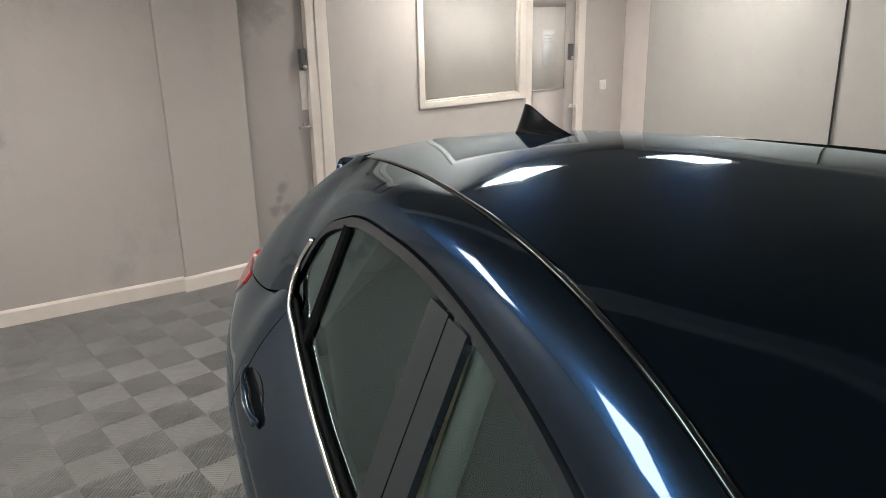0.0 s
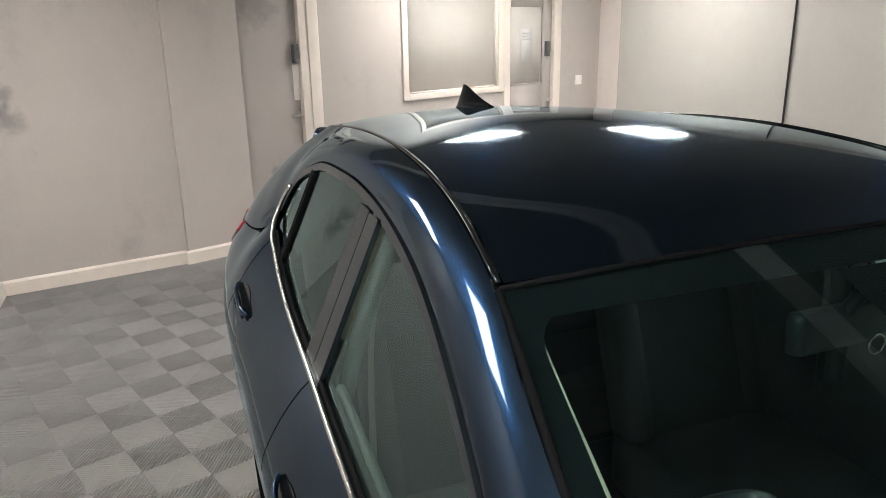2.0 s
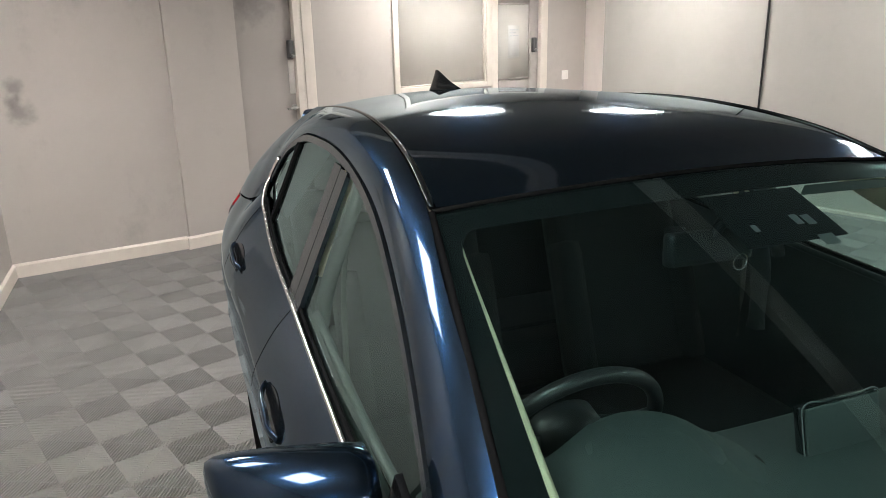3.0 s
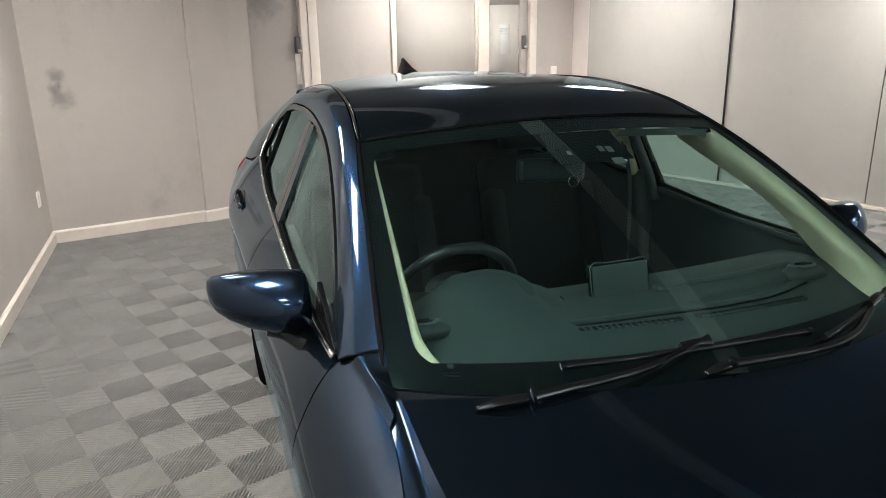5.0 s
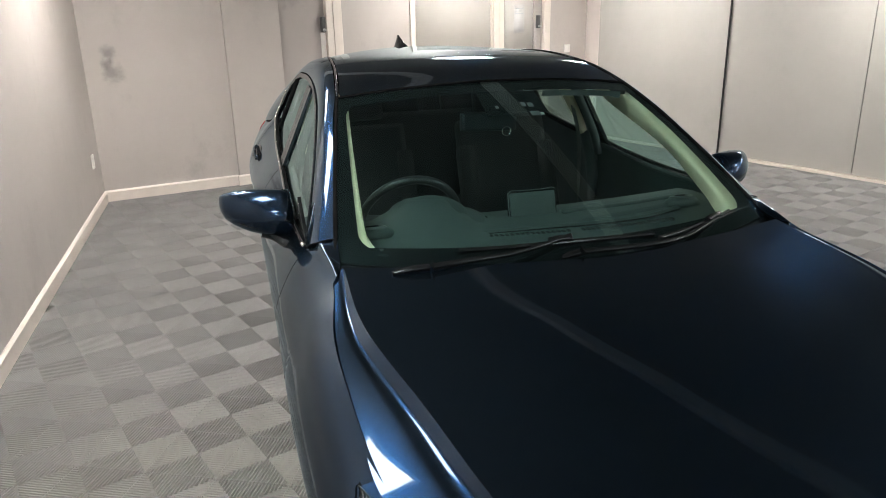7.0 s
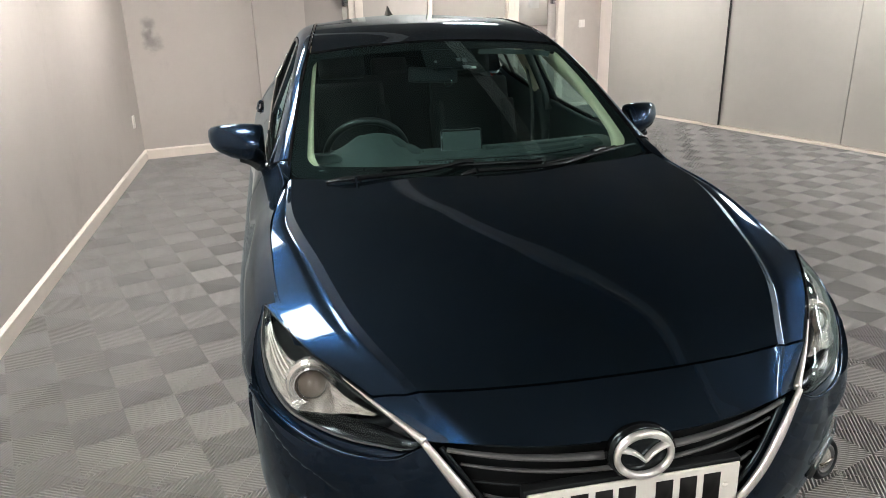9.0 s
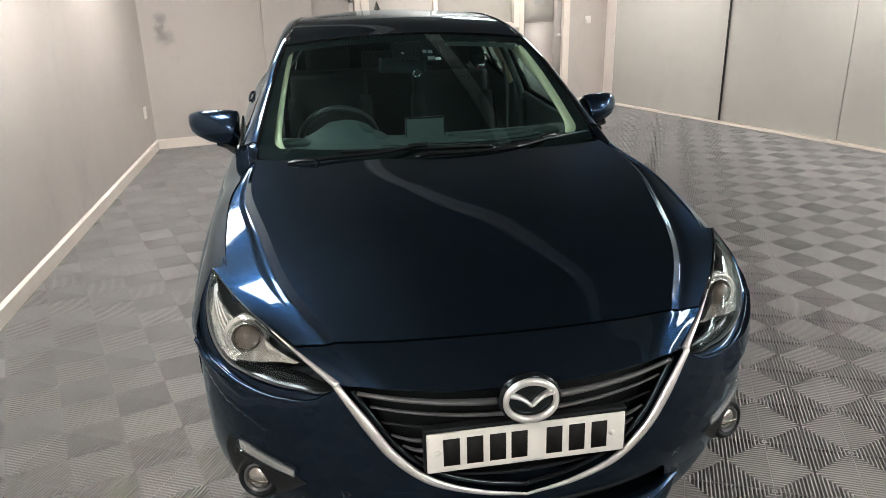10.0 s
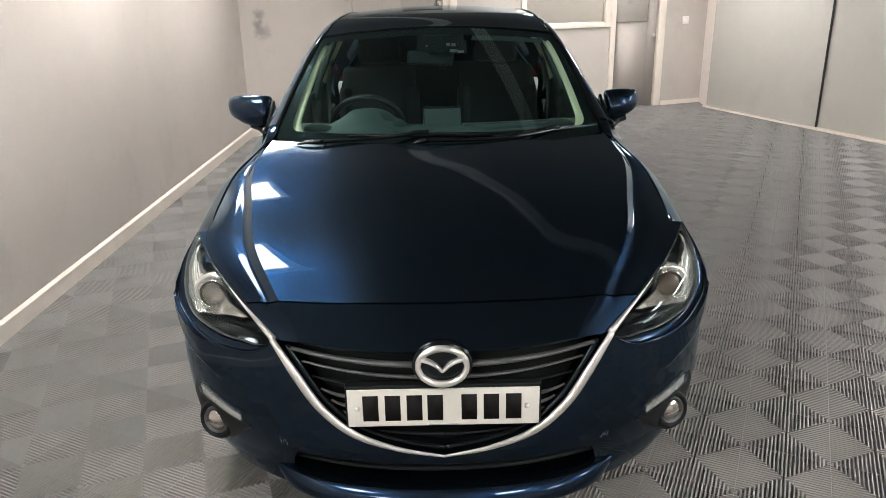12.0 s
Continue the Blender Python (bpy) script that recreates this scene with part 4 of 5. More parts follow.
# body sides
wing_front = keyed([0, 0.5, 0.62, 0.69, 0.73, 0.86, 1.0], [-1.655, -1.66, -1.70, -1.785, -1.785, -1.70, -1.612])      # the wing's edge along bumper and lamp
for s in (1, -1):
    part("front_wing", sheet(side_panel(wing_front, -0.626), 60, 26, s, depth=0.02), M_PAINT, car)
    def wing_return(u, v):
        a = LAMP_LOW(lerp(0.60, 1.0, u)) + Vector((0.001, 0.001, 0.0))
        y = a.y + 0.06 * v
        z = min(a.z - 0.012 * v, TOP(y)[1])
        return Vector((lerp(a.x, side_x(y, z) - 0.003, min(1, 2.5 * v)), y, z))
    part("wing_return", sheet(wing_return, 24, 10, s), M_PAINT, car)
    part("wing_corner", sheet(lambda u, v: lerp(LAMP_UP(lerp(0.66, 0.995, u)), Vector((TOP(LAMP_UP(lerp(0.66, 0.995, u)).y)[0], LAMP_UP(lerp(0.66, 0.995, u)).y + 0.004, TOP(LAMP_UP(lerp(0.66, 0.995, u)).y)[1] - 0.002)), v), 16, 4, s), M_PAINT, car)
    doors = []
    for name, a, b in (("front_door", -0.620, 0.468), ("rear_door", 0.474, 1.255)):
        doors.append(part(name, sheet(side_panel(a, b), 40, 30, s, depth=0.02), M_PAINT, car))
    part("rear_quarter", sheet(side_panel(1.261, 2.0), 36, 24, s, depth=0.02), M_PAINT, car)
    part("sill", sheet(lambda u, v: Vector((lerp(0.80, 0.72, v), lerp(-0.95, 1.03, u), lerp(0.2, 0.15, v))), 20, 3, s, depth=0.02), M_PLASTIC, car)
    for d, y, z in ((doors[0], 0.225, 0.897), (doors[1], 1.135, 0.985)):
        x = side_x(y, z)
        slope = 0.10

        def at(dy, out, dz=0.0):
            yy, zz = y + dy, z + slope * dy + dz
            return Vector((s * (side_x(yy, zz) + out), yy, zz))
        def cup(u, v):
            a, r = 2 * math.pi * u, max(v, 0.02)
            yy, zz = y + 0.092 * r * math.cos(a), z + slope * 0.092 * r * math.cos(a) + 0.027 * r * math.sin(a)
            return Vector((side_x(yy, zz) + 0.002, yy, zz))
        part("handle_recess", sheet(cup, 28, 5, s), M_BLACK, d, "dark handle recess")
        part("handle", tube([at(-0.112, 0.003), at(-0.09, 0.012), at(0.0, 0.018), at(0.085, 0.014), at(0.112, 0.004)], lambda u: 0.0135 - 0.004 * abs(2 * u - 1), n=24, flat=0.6), M_PAINT, d, "dark blue pull handle")
        part("handle_edge", tube([at(-0.10, 0.010, -0.009), at(0.0, 0.020, -0.010), at(0.10, 0.010, -0.009)], 0.0035, steps=6, n=16), M_BLACK, d)

# greenhouse
def glass_x(z, y):
    return 0.80 - 0.47 * (z - 0.98) - 0.012 * max(0, y - 0.8)


ARCH_LINE = [(-0.640, 1.012), (-0.55, 1.055), (-0.335, 1.155), (-0.075, 1.258), (0.18, 1.337), (0.475, 1.386), (0.84, 1.396), (1.13, 1.362), (1.285, 1.29), (1.325, 1.21), (1.345, 1.15), (1.45, 1.106), (1.70, 1.070), (1.99, 1.036)]
BAND_LOW = spline([(glass_x(z, y) if y < 1.36 else TOP(y)[0], y, z) for y, z in ARCH_LINE])
BAND_UP = spline([(0.700, -0.70, 1.048), (0.664, -0.46, 1.180), (0.626, -0.20, 1.305), (0.588, -0.02, 1.379), (0.565, 0.15, 1.424), (0.547, 0.30, 1.447), (0.520, 0.60, 1.466), (0.480, 1.0, 1.452), (0.464, 1.25, 1.434), (0.456, 1.5, 1.410), (0.460, 1.72, 1.381), (0.515, 1.86, 1.29), (0.565, 1.98, 1.17), (0.60, 2.06, 1.04)])
low_by = [BAND_LOW(i / 120) for i in range(121)]


def band(u, v):
    a, b = BAND_LOW(u), BAND_UP(u)
    p = lerp(a, b, v)
    w = (b - a).length
    n = Vector((0.75, 0, 0.66)) if u < 0.62 else Vector((0.85, 0.25, 0.4))
    return p + n.normalized() * (0.16 * w * 4 * v * (1 - v)) * (0.55 + 0.45 * math.sin(math.pi * min(1, 1.2 * u)))


DITCH = keyed([-0.8, -0.46, -0.02, 0.15, 0.3, 0.6, 0.8, 1.0, 1.2, 1.5, 1.74], [0.715, 0.664, 0.588, 0.565, 0.547, 0.520, 0.502, 0.480, 0.464, 0.456, 0.460])
DITCH_Z = keyed([-0.02, 0.15, 0.3, 0.45, 0.6, 0.8, 1.0, 1.2, 1.5, 1.74], [1.379, 1.424, 1.447, 1.460, 1.466, 1.463, 1.452, 1.438, 1.410, 1.378])


def roof(u, v):
    w = 2 * v - 1
    front = lerp(-0.095, -0.022, w * w)
    y = lerp(front, 1.74 + 0.03 * (1 - w * w), u)
    x = (DITCH(y) - 0.018) * w
    crown = 0.036 - 0.020 * math.sin(math.pi * min(1, u * 1.5)) ** 2
    return Vector((x, y, DITCH_Z(max(y, -0.02)) + (y - max(y, -0.02)) * 0.22 + crown * (1 - w * w) + 0.004 * (1 - w**4)))


part("roof", sheet(roof, 48, 40, depth=0.02), M_PAINT, car)
for s in (1, -1):
    part("side_frame", sheet(band, 90, 14, s, depth=0.018), M_PAINT, car, "blue roof pillar and rail")
    part("roof_moulding", tube([(s * (DITCH(y) - 0.009), y, DITCH_Z(y) - 0.001) for y in (-0.02, 0.15, 0.3, 0.45, 0.6, 0.8, 1.0, 1.2, 1.5, 1.72)], 0.0055, steps=8, n=40, flat=1.0), M_BLACK, car, "black roof ditch moulding")


# windscreen: u across from -1 to 1, v from the bottom up
def screen(w, v, back=0.0):
    a = abs(w)
    low = Vector((0.712 * w, lerp(-0.955, -0.770, a**2.2), lerp(0.985, 1.002, a**2)))
    high = Vector((0.580 * w, lerp(-0.100, -0.034, a**2), lerp(1.413, 1.372, a**2)))
    p = lerp(low, high, v)
    n = Vector((0.25 * w, -0.47, 0.85)).normalized()
    return p + n * (0.018 * 4 * v * (1 - v) - back)


windscreen = part("windscreen", sheet(lambda u, v: screen(2 * u - 1, v), 40, 24), M_SCREEN, car, "clear windscreen")
frit = bmesh.new()


def frit_in(u):
    """Inner edge of the black border at the sides, rounded at the corners."""
    w = lerp(0.912, 0.957, u)
    for edge, r in ((0.925, 0.09), (0.075, 0.07)):
        d = min(1.0, max(0.0, (u - edge) / r + 1.0 if edge > 0.5 else (edge - u) / r + 1.0))
        w -= 0.06 * (1 - math.sqrt(1 - d * d))
    return w



for s in (1, -1):
    sheet(lambda u, v: screen(s * lerp(frit_in(u), 1.0, v), u, 0.004), 60, 2, bm=frit)
sheet(lambda u, v: screen(2 * u - 1, lerp(0.0, 0.075 + 0.02 * (1 - (2 * u - 1) ** 2), v), 0.004), 40, 2, bm=frit)
sheet(lambda u, v: screen(2 * u - 1, lerp(0.925, 1.0, v), 0.004), 40, 2, bm=frit)
sheet(lambda u, v: screen(lerp(-0.16, 0.22, u), lerp(0.76, 0.92, v), 0.0045), 8, 4, bm=frit)
part("black_border", frit, M_BLACK, windscreen, "black enamel border")
for w0, w1, v0, v1 in ((-0.09, -0.07, 0.80, 0.82), (0.075, 0.105, 0.805, 0.835), (0.115, 0.15, 0.80, 0.83), (0.10, 0.16, 0.74, 0.77)):
    part("sensor_window", sheet(lambda u, v: screen(lerp(w0, w1, u), lerp(v0, v1, v), 0.003), 4, 3), M_SATIN, windscreen, "small grey sensor window")
bm = bmesh.new()
sheet(lambda u, v: screen(lerp(-0.838, -0.822, u), lerp(0.066, 0.078, v), 0.003), 3, 2, bm=bm)
for k in range(2):
    sheet(lambda u, v: screen(lerp(-0.852, -0.808, u), lerp(0.052 - 0.008 * k, 0.056 - 0.008 * k, v), 0.003), 4, 1, bm=bm)
part("glass_mark", bm, M_PLASTIC, windscreen, "small pale glass mark of plain bars")
for s in (1, -1):
    part("side_seal", tube(lambda u: screen(s * 1.006, u, 0.001), 0.007, steps=8, n=24), M_RUBBER, windscreen)
part("top_seal", tube(lambda u: screen(2 * u - 1, 1.004, 0.0), 0.005, steps=8, n=40), M_RUBBER, windscreen)

# top of the wing between bonnet and pillar: a crest with a steep outer face
FOOT_CREST = spline([(0.729, -0.876, 1.003), (0.736, -0.80, 1.018), (0.744, -0.73, 1.028), (0.752, -0.676, 1.036)])
FOOT_IN = spline([(0.727, -0.876, 1.001), (0.712, -0.82, 1.004), (0.705, -0.76, 1.020), (0.700, -0.702, 1.047)])


def wing_foot(u, v):
    y = lerp(-0.900, -0.632, u)
    out = Vector((TOP(y)[0], y, TOP(y)[1]))
    if v <= 0.5:
        return lerp(out, FOOT_CREST(u), 2 * v) + Vector((-0.5, 0, -0.5)) * (0.006 * math.sin(2 * math.pi * v) * u)
    return lerp(FOOT_CREST(u), FOOT_IN(u), 2 * v - 1)


for s in (1, -1):
    part("wing_foot", sheet(wing_foot, 24, 12, s, depth=0.01), M_PAINT, car)
    part("wing_seam", tube([(s * 0.787, -0.634, 1.009), (s * 0.772, -0.655, 1.026), (s * 0.752, -0.676, 1.0365), (s * 0.725, -0.690, 1.046), (s * 0.702, -0.700, 1.049)], 0.0022, steps=6, n=24), M_RUBBER, car)

# scuttle panel between glass and bonnet
part("scuttle", sheet(lambda u, v: lerp(screen(2 * u - 1, 0.02, 0.012), hood(-0.0, (2 * u - 1)) + Vector((0, -0.03, -0.028)), v), 40, 6), M_FRAME, car, "black scuttle panel")


def belt_z(y):
    return TOP(y)[1]


def arch_top(y):
    """Upper edge of the side windows."""
    for a, b in zip(low_by, low_by[1:]):
        if a.y <= y <= b.y and b.z > 1.0:
            return lerp(a.z, b.z, (y - a.y) / max(b.y - a.y, 1e-6))
    return 1.1


def pane(y0, y1, inset, rise=0.012, lean=0.0):
    def P(u, v):
        y = lerp(y0, y1, u)
        z0, z1 = belt_z(y) + rise, arch_top(y) - inset
        z1 = max(z1, z0 + 0.004)
        z = lerp(z0, z1, v)
        yy = y - lean * (z - 1.05)
        return Vector((glass_x(z, yy) - 0.008, yy, z))
    return P


def frame_band(y0, y1, inset, n=40):
    """Black door frame along the arch."""
    def P(u, v):
        y = lerp(y0, y1, u)
        z = max(arch_top(y) - 0.004 - inset * v, belt_z(y) + 0.006)
        return Vector((glass_x(z, y) + 0.004 - 0.004 * v, y, z))
    return P


for s in (1, -1):
    part("front_window", sheet(pane(-0.60, 0.435, 0.018, lean=-0.10), 40, 20, s), M_GLASS, car, "clear front door glass")
    part("rear_window", sheet(pane(0.55, 1.08, 0.018, lean=-0.10), 30, 20, s), M_PRIVACY, car, "dark tinted rear door glass")
    part("quarter_glass", sheet(pane(1.10, 1.29, 0.02, lean=-0.08), 16, 14, s), M_PRIVACY, car, "small dark tinted quarter glass")
    part("window_frame", sheet(frame_band(-0.60, 1.325, 0.020), 90, 3, s, depth=0.012), M_FRAME, car, "gloss black window frame")
    part("pillar_cover", sheet(lambda u, v: Vector((glass_x(lerp(belt_z(0.49) + 0.004, arch_top(0.55) - 0.03, v), 0.5) + 0.004, lerp(0.420, 0.486, u) + 0.10 * (lerp(belt_z(0.49), 1.37, v) - 1.05), lerp(belt_z(0.49) + 0.004, arch_top(0.55) - 0.03, v))), 4, 14, s, depth=0.012), M_FRAME, car, "black pillar cover")
    part("pillar_cover", sheet(lambda u, v: Vector((glass_x(lerp(belt_z(0.53) + 0.004, arch_top(0.6) - 0.03, v), 0.55) + 0.004, lerp(0.491, 0.562, u) + 0.10 * (lerp(belt_z(0.53), 1.37, v) - 1.05), lerp(belt_z(0.53) + 0.004, arch_top(0.6) - 0.03, v))), 4, 14, s, depth=0.012), M_FRAME, car, "black pillar cover")
    part("division_bar", sheet(lambda u, v: Vector((glass_x(lerp(1.10, 1.345, v), 1.1) + 0.002, lerp(1.075, 1.105, u) + 0.08 * (lerp(1.10, 1.345, v) - 1.05), lerp(1.10, 1.345, v))), 3, 10, s, depth=0.012), M_RUBBER, car)
    bl = [(-0.615, 0.0), (-0.3, 0), (0.0, 0), (0.46, 0), (0.9, 0), (1.15, 0), (1.26, 0.0)]
    part("belt_trim", tube(spline([(s * (TOP(y)[0] + 0.005), y, TOP(y)[1] + 0.006) for y, _ in bl] + [(s * (glass_x(1.19, 1.34) + 0.006), 1.342, 1.19), (s * (glass_x(1.27, 1.31) + 0.006), 1.305, 1.27)]), 0.0075, steps=10, n=90, flat=0.95), M_BELT, car, "bright chrome window trim")
    part("belt_seal", tube(spline([(s * (TOP(y)[0] - 0.008), y, TOP(y)[1] + 0.012) for y, _ in bl]), 0.0055, steps=8, n=50), M_RUBBER, car)

    # door mirrors
    reach, tall = (0.80, 0.92) if s > 0 else (1.0, 1.0)
    secs = []
    for x, yc, zc, ry, rz in ((0.800, -0.362, 1.052, 0.058, 0.062), (0.806, -0.362, 1.052, 0.077, 0.075), (0.835, -0.36, 1.053, 0.082, 0.079), (0.89, -0.350, 1.057, 0.084, 0.077),
                              (0.94, -0.332, 1.062, 0.080, 0.069), (0.985, -0.310, 1.068, 0.066, 0.056), (1.012, -0.292, 1.072, 0.05, 0.043), (1.026, -0.278, 1.078, 0.026, 0.026), (1.029, -0.272, 1.08, 0.008, 0.008)):
        shape = keyed([k / 10 for k in range(11)], [(0.42, 0.90), (0.05, 1.0), (-0.40, 0.97), (-0.78, 0.62), (-1.0, -0.02), (-0.90, -0.42), (-0.62, -0.80), (-0.10, -0.98), (0.36, -0.92), (0.45, 0.0), (0.42, 0.90)])
        ring = [(s * (0.80 + (x - 0.80) * reach), yc + ry * shape(k / 40)[0], zc + tall * rz * shape(k / 40)[1]) for k in range(40)]
        secs.append(ring)
    mir = part("door_mirror", ring_loft(secs), M_PAINT, car, "blue door mirror shell")
    part("mirror_glass", sheet(lambda u, v: Vector((0.80 + lerp(0.025, 0.20, u) * reach, lerp(-0.322, -0.272, u), lerp(1.005 + 0.025 * u, 1.105, v))), 6, 4, s, depth=0.004), M_CHROME, mir)
    part("mirror_seam", tube([(s * 0.812, -0.424, 1.012), (s * (0.80 + 0.08 * reach), -0.418, 1.016), (s * (0.80 + 0.15 * reach), -0.392, 1.028), (s * (0.80 + 0.20 * reach), -0.345, 1.048)], 0.0022, steps=6, n=20), M_BLACK, mir)
    part("mirror_stem", tube([(s * 0.90, -0.37, 0.998), (s * 0.86, -0.375, 0.985), (s * 0.815, -0.40, 0.965), (s * 0.785, -0.42, 0.955)], lambda u: 0.020 + 0.016 * u * u, n=16, flat=1.4), M_BLACK, mir)
    part("mirror_sail", extruded([(-0.60, 1.02), (-0.36, 1.02), (-0.42, 1.115)], 0.012, 0.002, Matrix.Translation((s * 0.772, 0, 0)) @ pose(0, 0, 0, 0, 0, 90)), M_BLACK, car, "black corner sail panel")

# ---- rear end ----
def tail(u, v):
    w = 2 * u - 1
    a = abs(w)
    prof = keyed([0, 0.12, 0.2, 0.6, 0.72, 0.85, 1.0], [(1.775, 1.400), (1.87, 1.383), (1.865, 1.355), (2.06, 1.10), (2.13, 1.0), (2.20, 0.86), (2.20, 0.72)])(v)
    half = keyed([0, 0.2, 0.6, 0.75, 1.0], [0.462, 0.50, 0.575, 0.60, 0.60])(v)
    return Vector((half * w, prof[0] - 0.10 * a**2.5, prof[1] - 0.012 * a * a))


part("tailgate", sheet(tail, 30, 40, depth=0.02), M_PAINT, car)
part("rear_screen", sheet(lambda u, v: tail(0.06 + 0.88 * u, lerp(0.24, 0.58, v)) + Vector((0, 0.004, 0.004)), 20, 10, depth=0.006), M_BLACK, car, "dark tinted rear screen")


def rear_bumper(u, v):
    w = 2 * u - 1
    t = w * math.pi / 2 * 0.985
    z = lerp(0.25, 0.74, v)
    out = 0.03 * math.sin(math.pi * v)
    return Vector(((0.81 + out) * math.sin(t), 1.86 + (0.35 + out) * math.cos(t), z))


part("rear_bumper", sheet(rear_bumper, 40, 10, depth=0.03), M_PAINT, car)
for s in (1, -1):
    def tail_lamp(u, v):
        if u < 0.6:
            y = lerp(1.795, 1.995, u / 0.6)
            z = lerp(TOP(y)[1] - 0.004, lerp(TOP(y)[1] - 0.03, 0.92, u / 0.6), v)
            return Vector((side_x(y, z) + 0.006, y, z))
        w = (u - 0.6) / 0.4
        z = lerp(TOP(1.995)[1] - 0.004, 0.92 - 0.02 * w, v)
        return lerp(Vector((side_x(1.995, z) + 0.006, 1.995, z)), Vector((0.595, 2.135, z)), w) + Vector((0.03, 0.03, 0)) * math.sin(math.pi * w)
    part("tail_lamp", sheet(tail_lamp, 20, 10, s, depth=0.03), M_RED, car, "red tail lamp")
    part("rear_corner", sheet(lambda u, v: lerp(lerp(Vector((side_x(1.99, 0.72), 1.995, 0.72)), Vector((0.72, 1.995, 1.035)), v), lerp(Vector((0.60, 2.12, 0.72)), Vector((0.585, 2.09, 1.04)), v), u) + Vector((0.02, 0.015, 0)) * math.sin(math.pi * u), 10, 10, s), M_PAINT, car)

# shark fin aerial
secs = []
for y, w, z1 in ((1.265, 0.004, 1.467), (1.295, 0.019, 1.474), (1.345, 0.029, 1.487), (1.395, 0.035, 1.503), (1.438, 0.037, 1.520), (1.475, 0.037, 1.535), (1.503, 0.036, 1.544), (1.522, 0.033, 1.546), (1.531, 0.028, 1.530), (1.534, 0.022, 1.467)):
    base = roof((y + 0.065) / 1.835, 0.5).z - 0.004
    ring = []
    for k in range(16):
        a = math.pi * k / 15
        ring.append((w * math.cos(a) * (1 - 0.82 * math.sin(a) ** 0.8), y, base + (z1 - 1.462) * math.sin(a)))
    secs.append(ring)
part("aerial_fin", ring_loft(secs), M_BLACK, car, "gloss black shark fin aerial")

# wheels
for y in AXLES:
    for s in (1, -1):
        m = pose(s * 0.735, y, TYRE_Z, 0, 90 * s, 0)
        prof = [(0.205, -0.095), (0.29, -0.10), (0.312, -0.085), (0.318, -0.05), (0.318, 0.05), (0.312, 0.085), (0.29, 0.10), (0.205, 0.095)]
        wheel = part("wheel", lathe(prof, 48, m), M_RUBBER, car, "black tyre on a grey alloy wheel")
        part("rim", lathe([(0.206, 0.09), (0.198, 0.085), (0.19, 0.02), (0.19, -0.09)], 48, m), M_LAMPGREY, wheel)
        part("hub", lathe([(0, 0.075), (0.03, 0.074), (0.045, 0.06), (0.05, 0.02)], 24, m), M_LAMPGREY, wheel)
        part("brake_disc", lathe([(0, 0.0), (0.14, 0.0), (0.14, -0.02)], 32, m), M_STEEL, wheel)
        for k in range(5):
            bm = bmesh.new()
            for d in (-0.022, 0.022):
                box(bm, 0.03, 0.198, d - 0.009, d + 0.009, 0.045, 0.07, bevel=0.005, m=m @ pose(0, 0, 0, 0, 0, 72 * k + d * 200))
            part("spoke", bm, M_LAMPGREY, wheel)

# under the skin
bm = boxed(-0.74, 0.74, -0.93, 1.0, 0.16, 0.34, bevel=0.02)
box(bm, -0.60, 0.60, -1.98, -0.93, 0.20, 0.70, bevel=0.02)
box(bm, -0.60, 0.60, 1.0, 2.05, 0.22, 0.62, bevel=0.02)
part("underbody", bm, M_PLASTIC, car, "black underbody")
bm = bmesh.new()
box(bm, -0.72, 0.72, -0.99, -0.90, 0.3, 0.93)
part("bulkhead", bm, M_PLASTIC, car)

# wipers
def bar(points, width, high, n=40, bm=None):
    """A flat bar with bevelled edges along a smooth curve, lying on the glass; width and high are f(u)."""
    f = spline(points)
    rings = []
    for i in range(n + 1):
        u = i / n
        p, d = f(u), (f(min(u + 0.01, 1)) - f(max(u - 0.01, 0))).normalized()
        side = d.cross(Vector((0, -0.30, 0.95))).normalized()
        top = side.cross(d).normalized()
        w, h = width(u) / 2, high(u) / 2
        rings.append([p + side * (w * a) + top * (h * b) for a, b in ((-1, -1), (1, -1), (1, 0.3), (0.6, 1), (-0.6, 1), (-1, 0.3))])
    return ring_loft(rings, bm=bm)


def wiper(arm, blade, cap):
    w = part("wiper", bar(arm, lambda u: lerp(0.019, 0.010, u), lambda u: lerp(0.011, 0.008, u)), M_WIPER, car, "black windscreen wiper", smooth=False)
    part("blade", bar(blade, lambda u: 0.016 - 0.005 * abs(2 * u - 1), lambda u: 0.012 - 0.005 * abs(2 * u - 1)), M_WIPER, w, smooth=False)
    f = spline(blade)
    for a in (0.0, 1.0):
        d = (f(0.97) - f(1.0)) if a else (f(0.03) - f(0.0))
        part("end_cap", bar([f(a), f(a) + d * 0.6], lambda u: 0.014, lambda u: 0.012, 3), M_BLACK, w, smooth=False)
    mid, d = f(0.50), (f(0.55) - f(0.45)).normalized() * 0.036
    part("clip", bar([mid - d + Vector((0, 0, 0.010)), mid + Vector((0, 0, 0.014)), mid + d + Vector((0, 0, 0.011))], lambda u: 0.019, lambda u: 0.012, 8), M_WIPER, w, smooth=False)
    part("pivot_cap", bar(cap, lambda u: 0.008 + 0.014 * math.sin(math.pi * min(0.5, 0.05 + u)), lambda u: 0.004 + 0.010 * u, 12), M_WIPER, w)
    part("hinge_pin", bar([Vector(arm[0]) + Vector((0.0, -0.013, 0.003)), Vector(arm[0]) + Vector((0.004, 0.012, 0.008))], lambda u: 0.005, lambda u: 0.010, 2), M_WIPER, w, smooth=False)


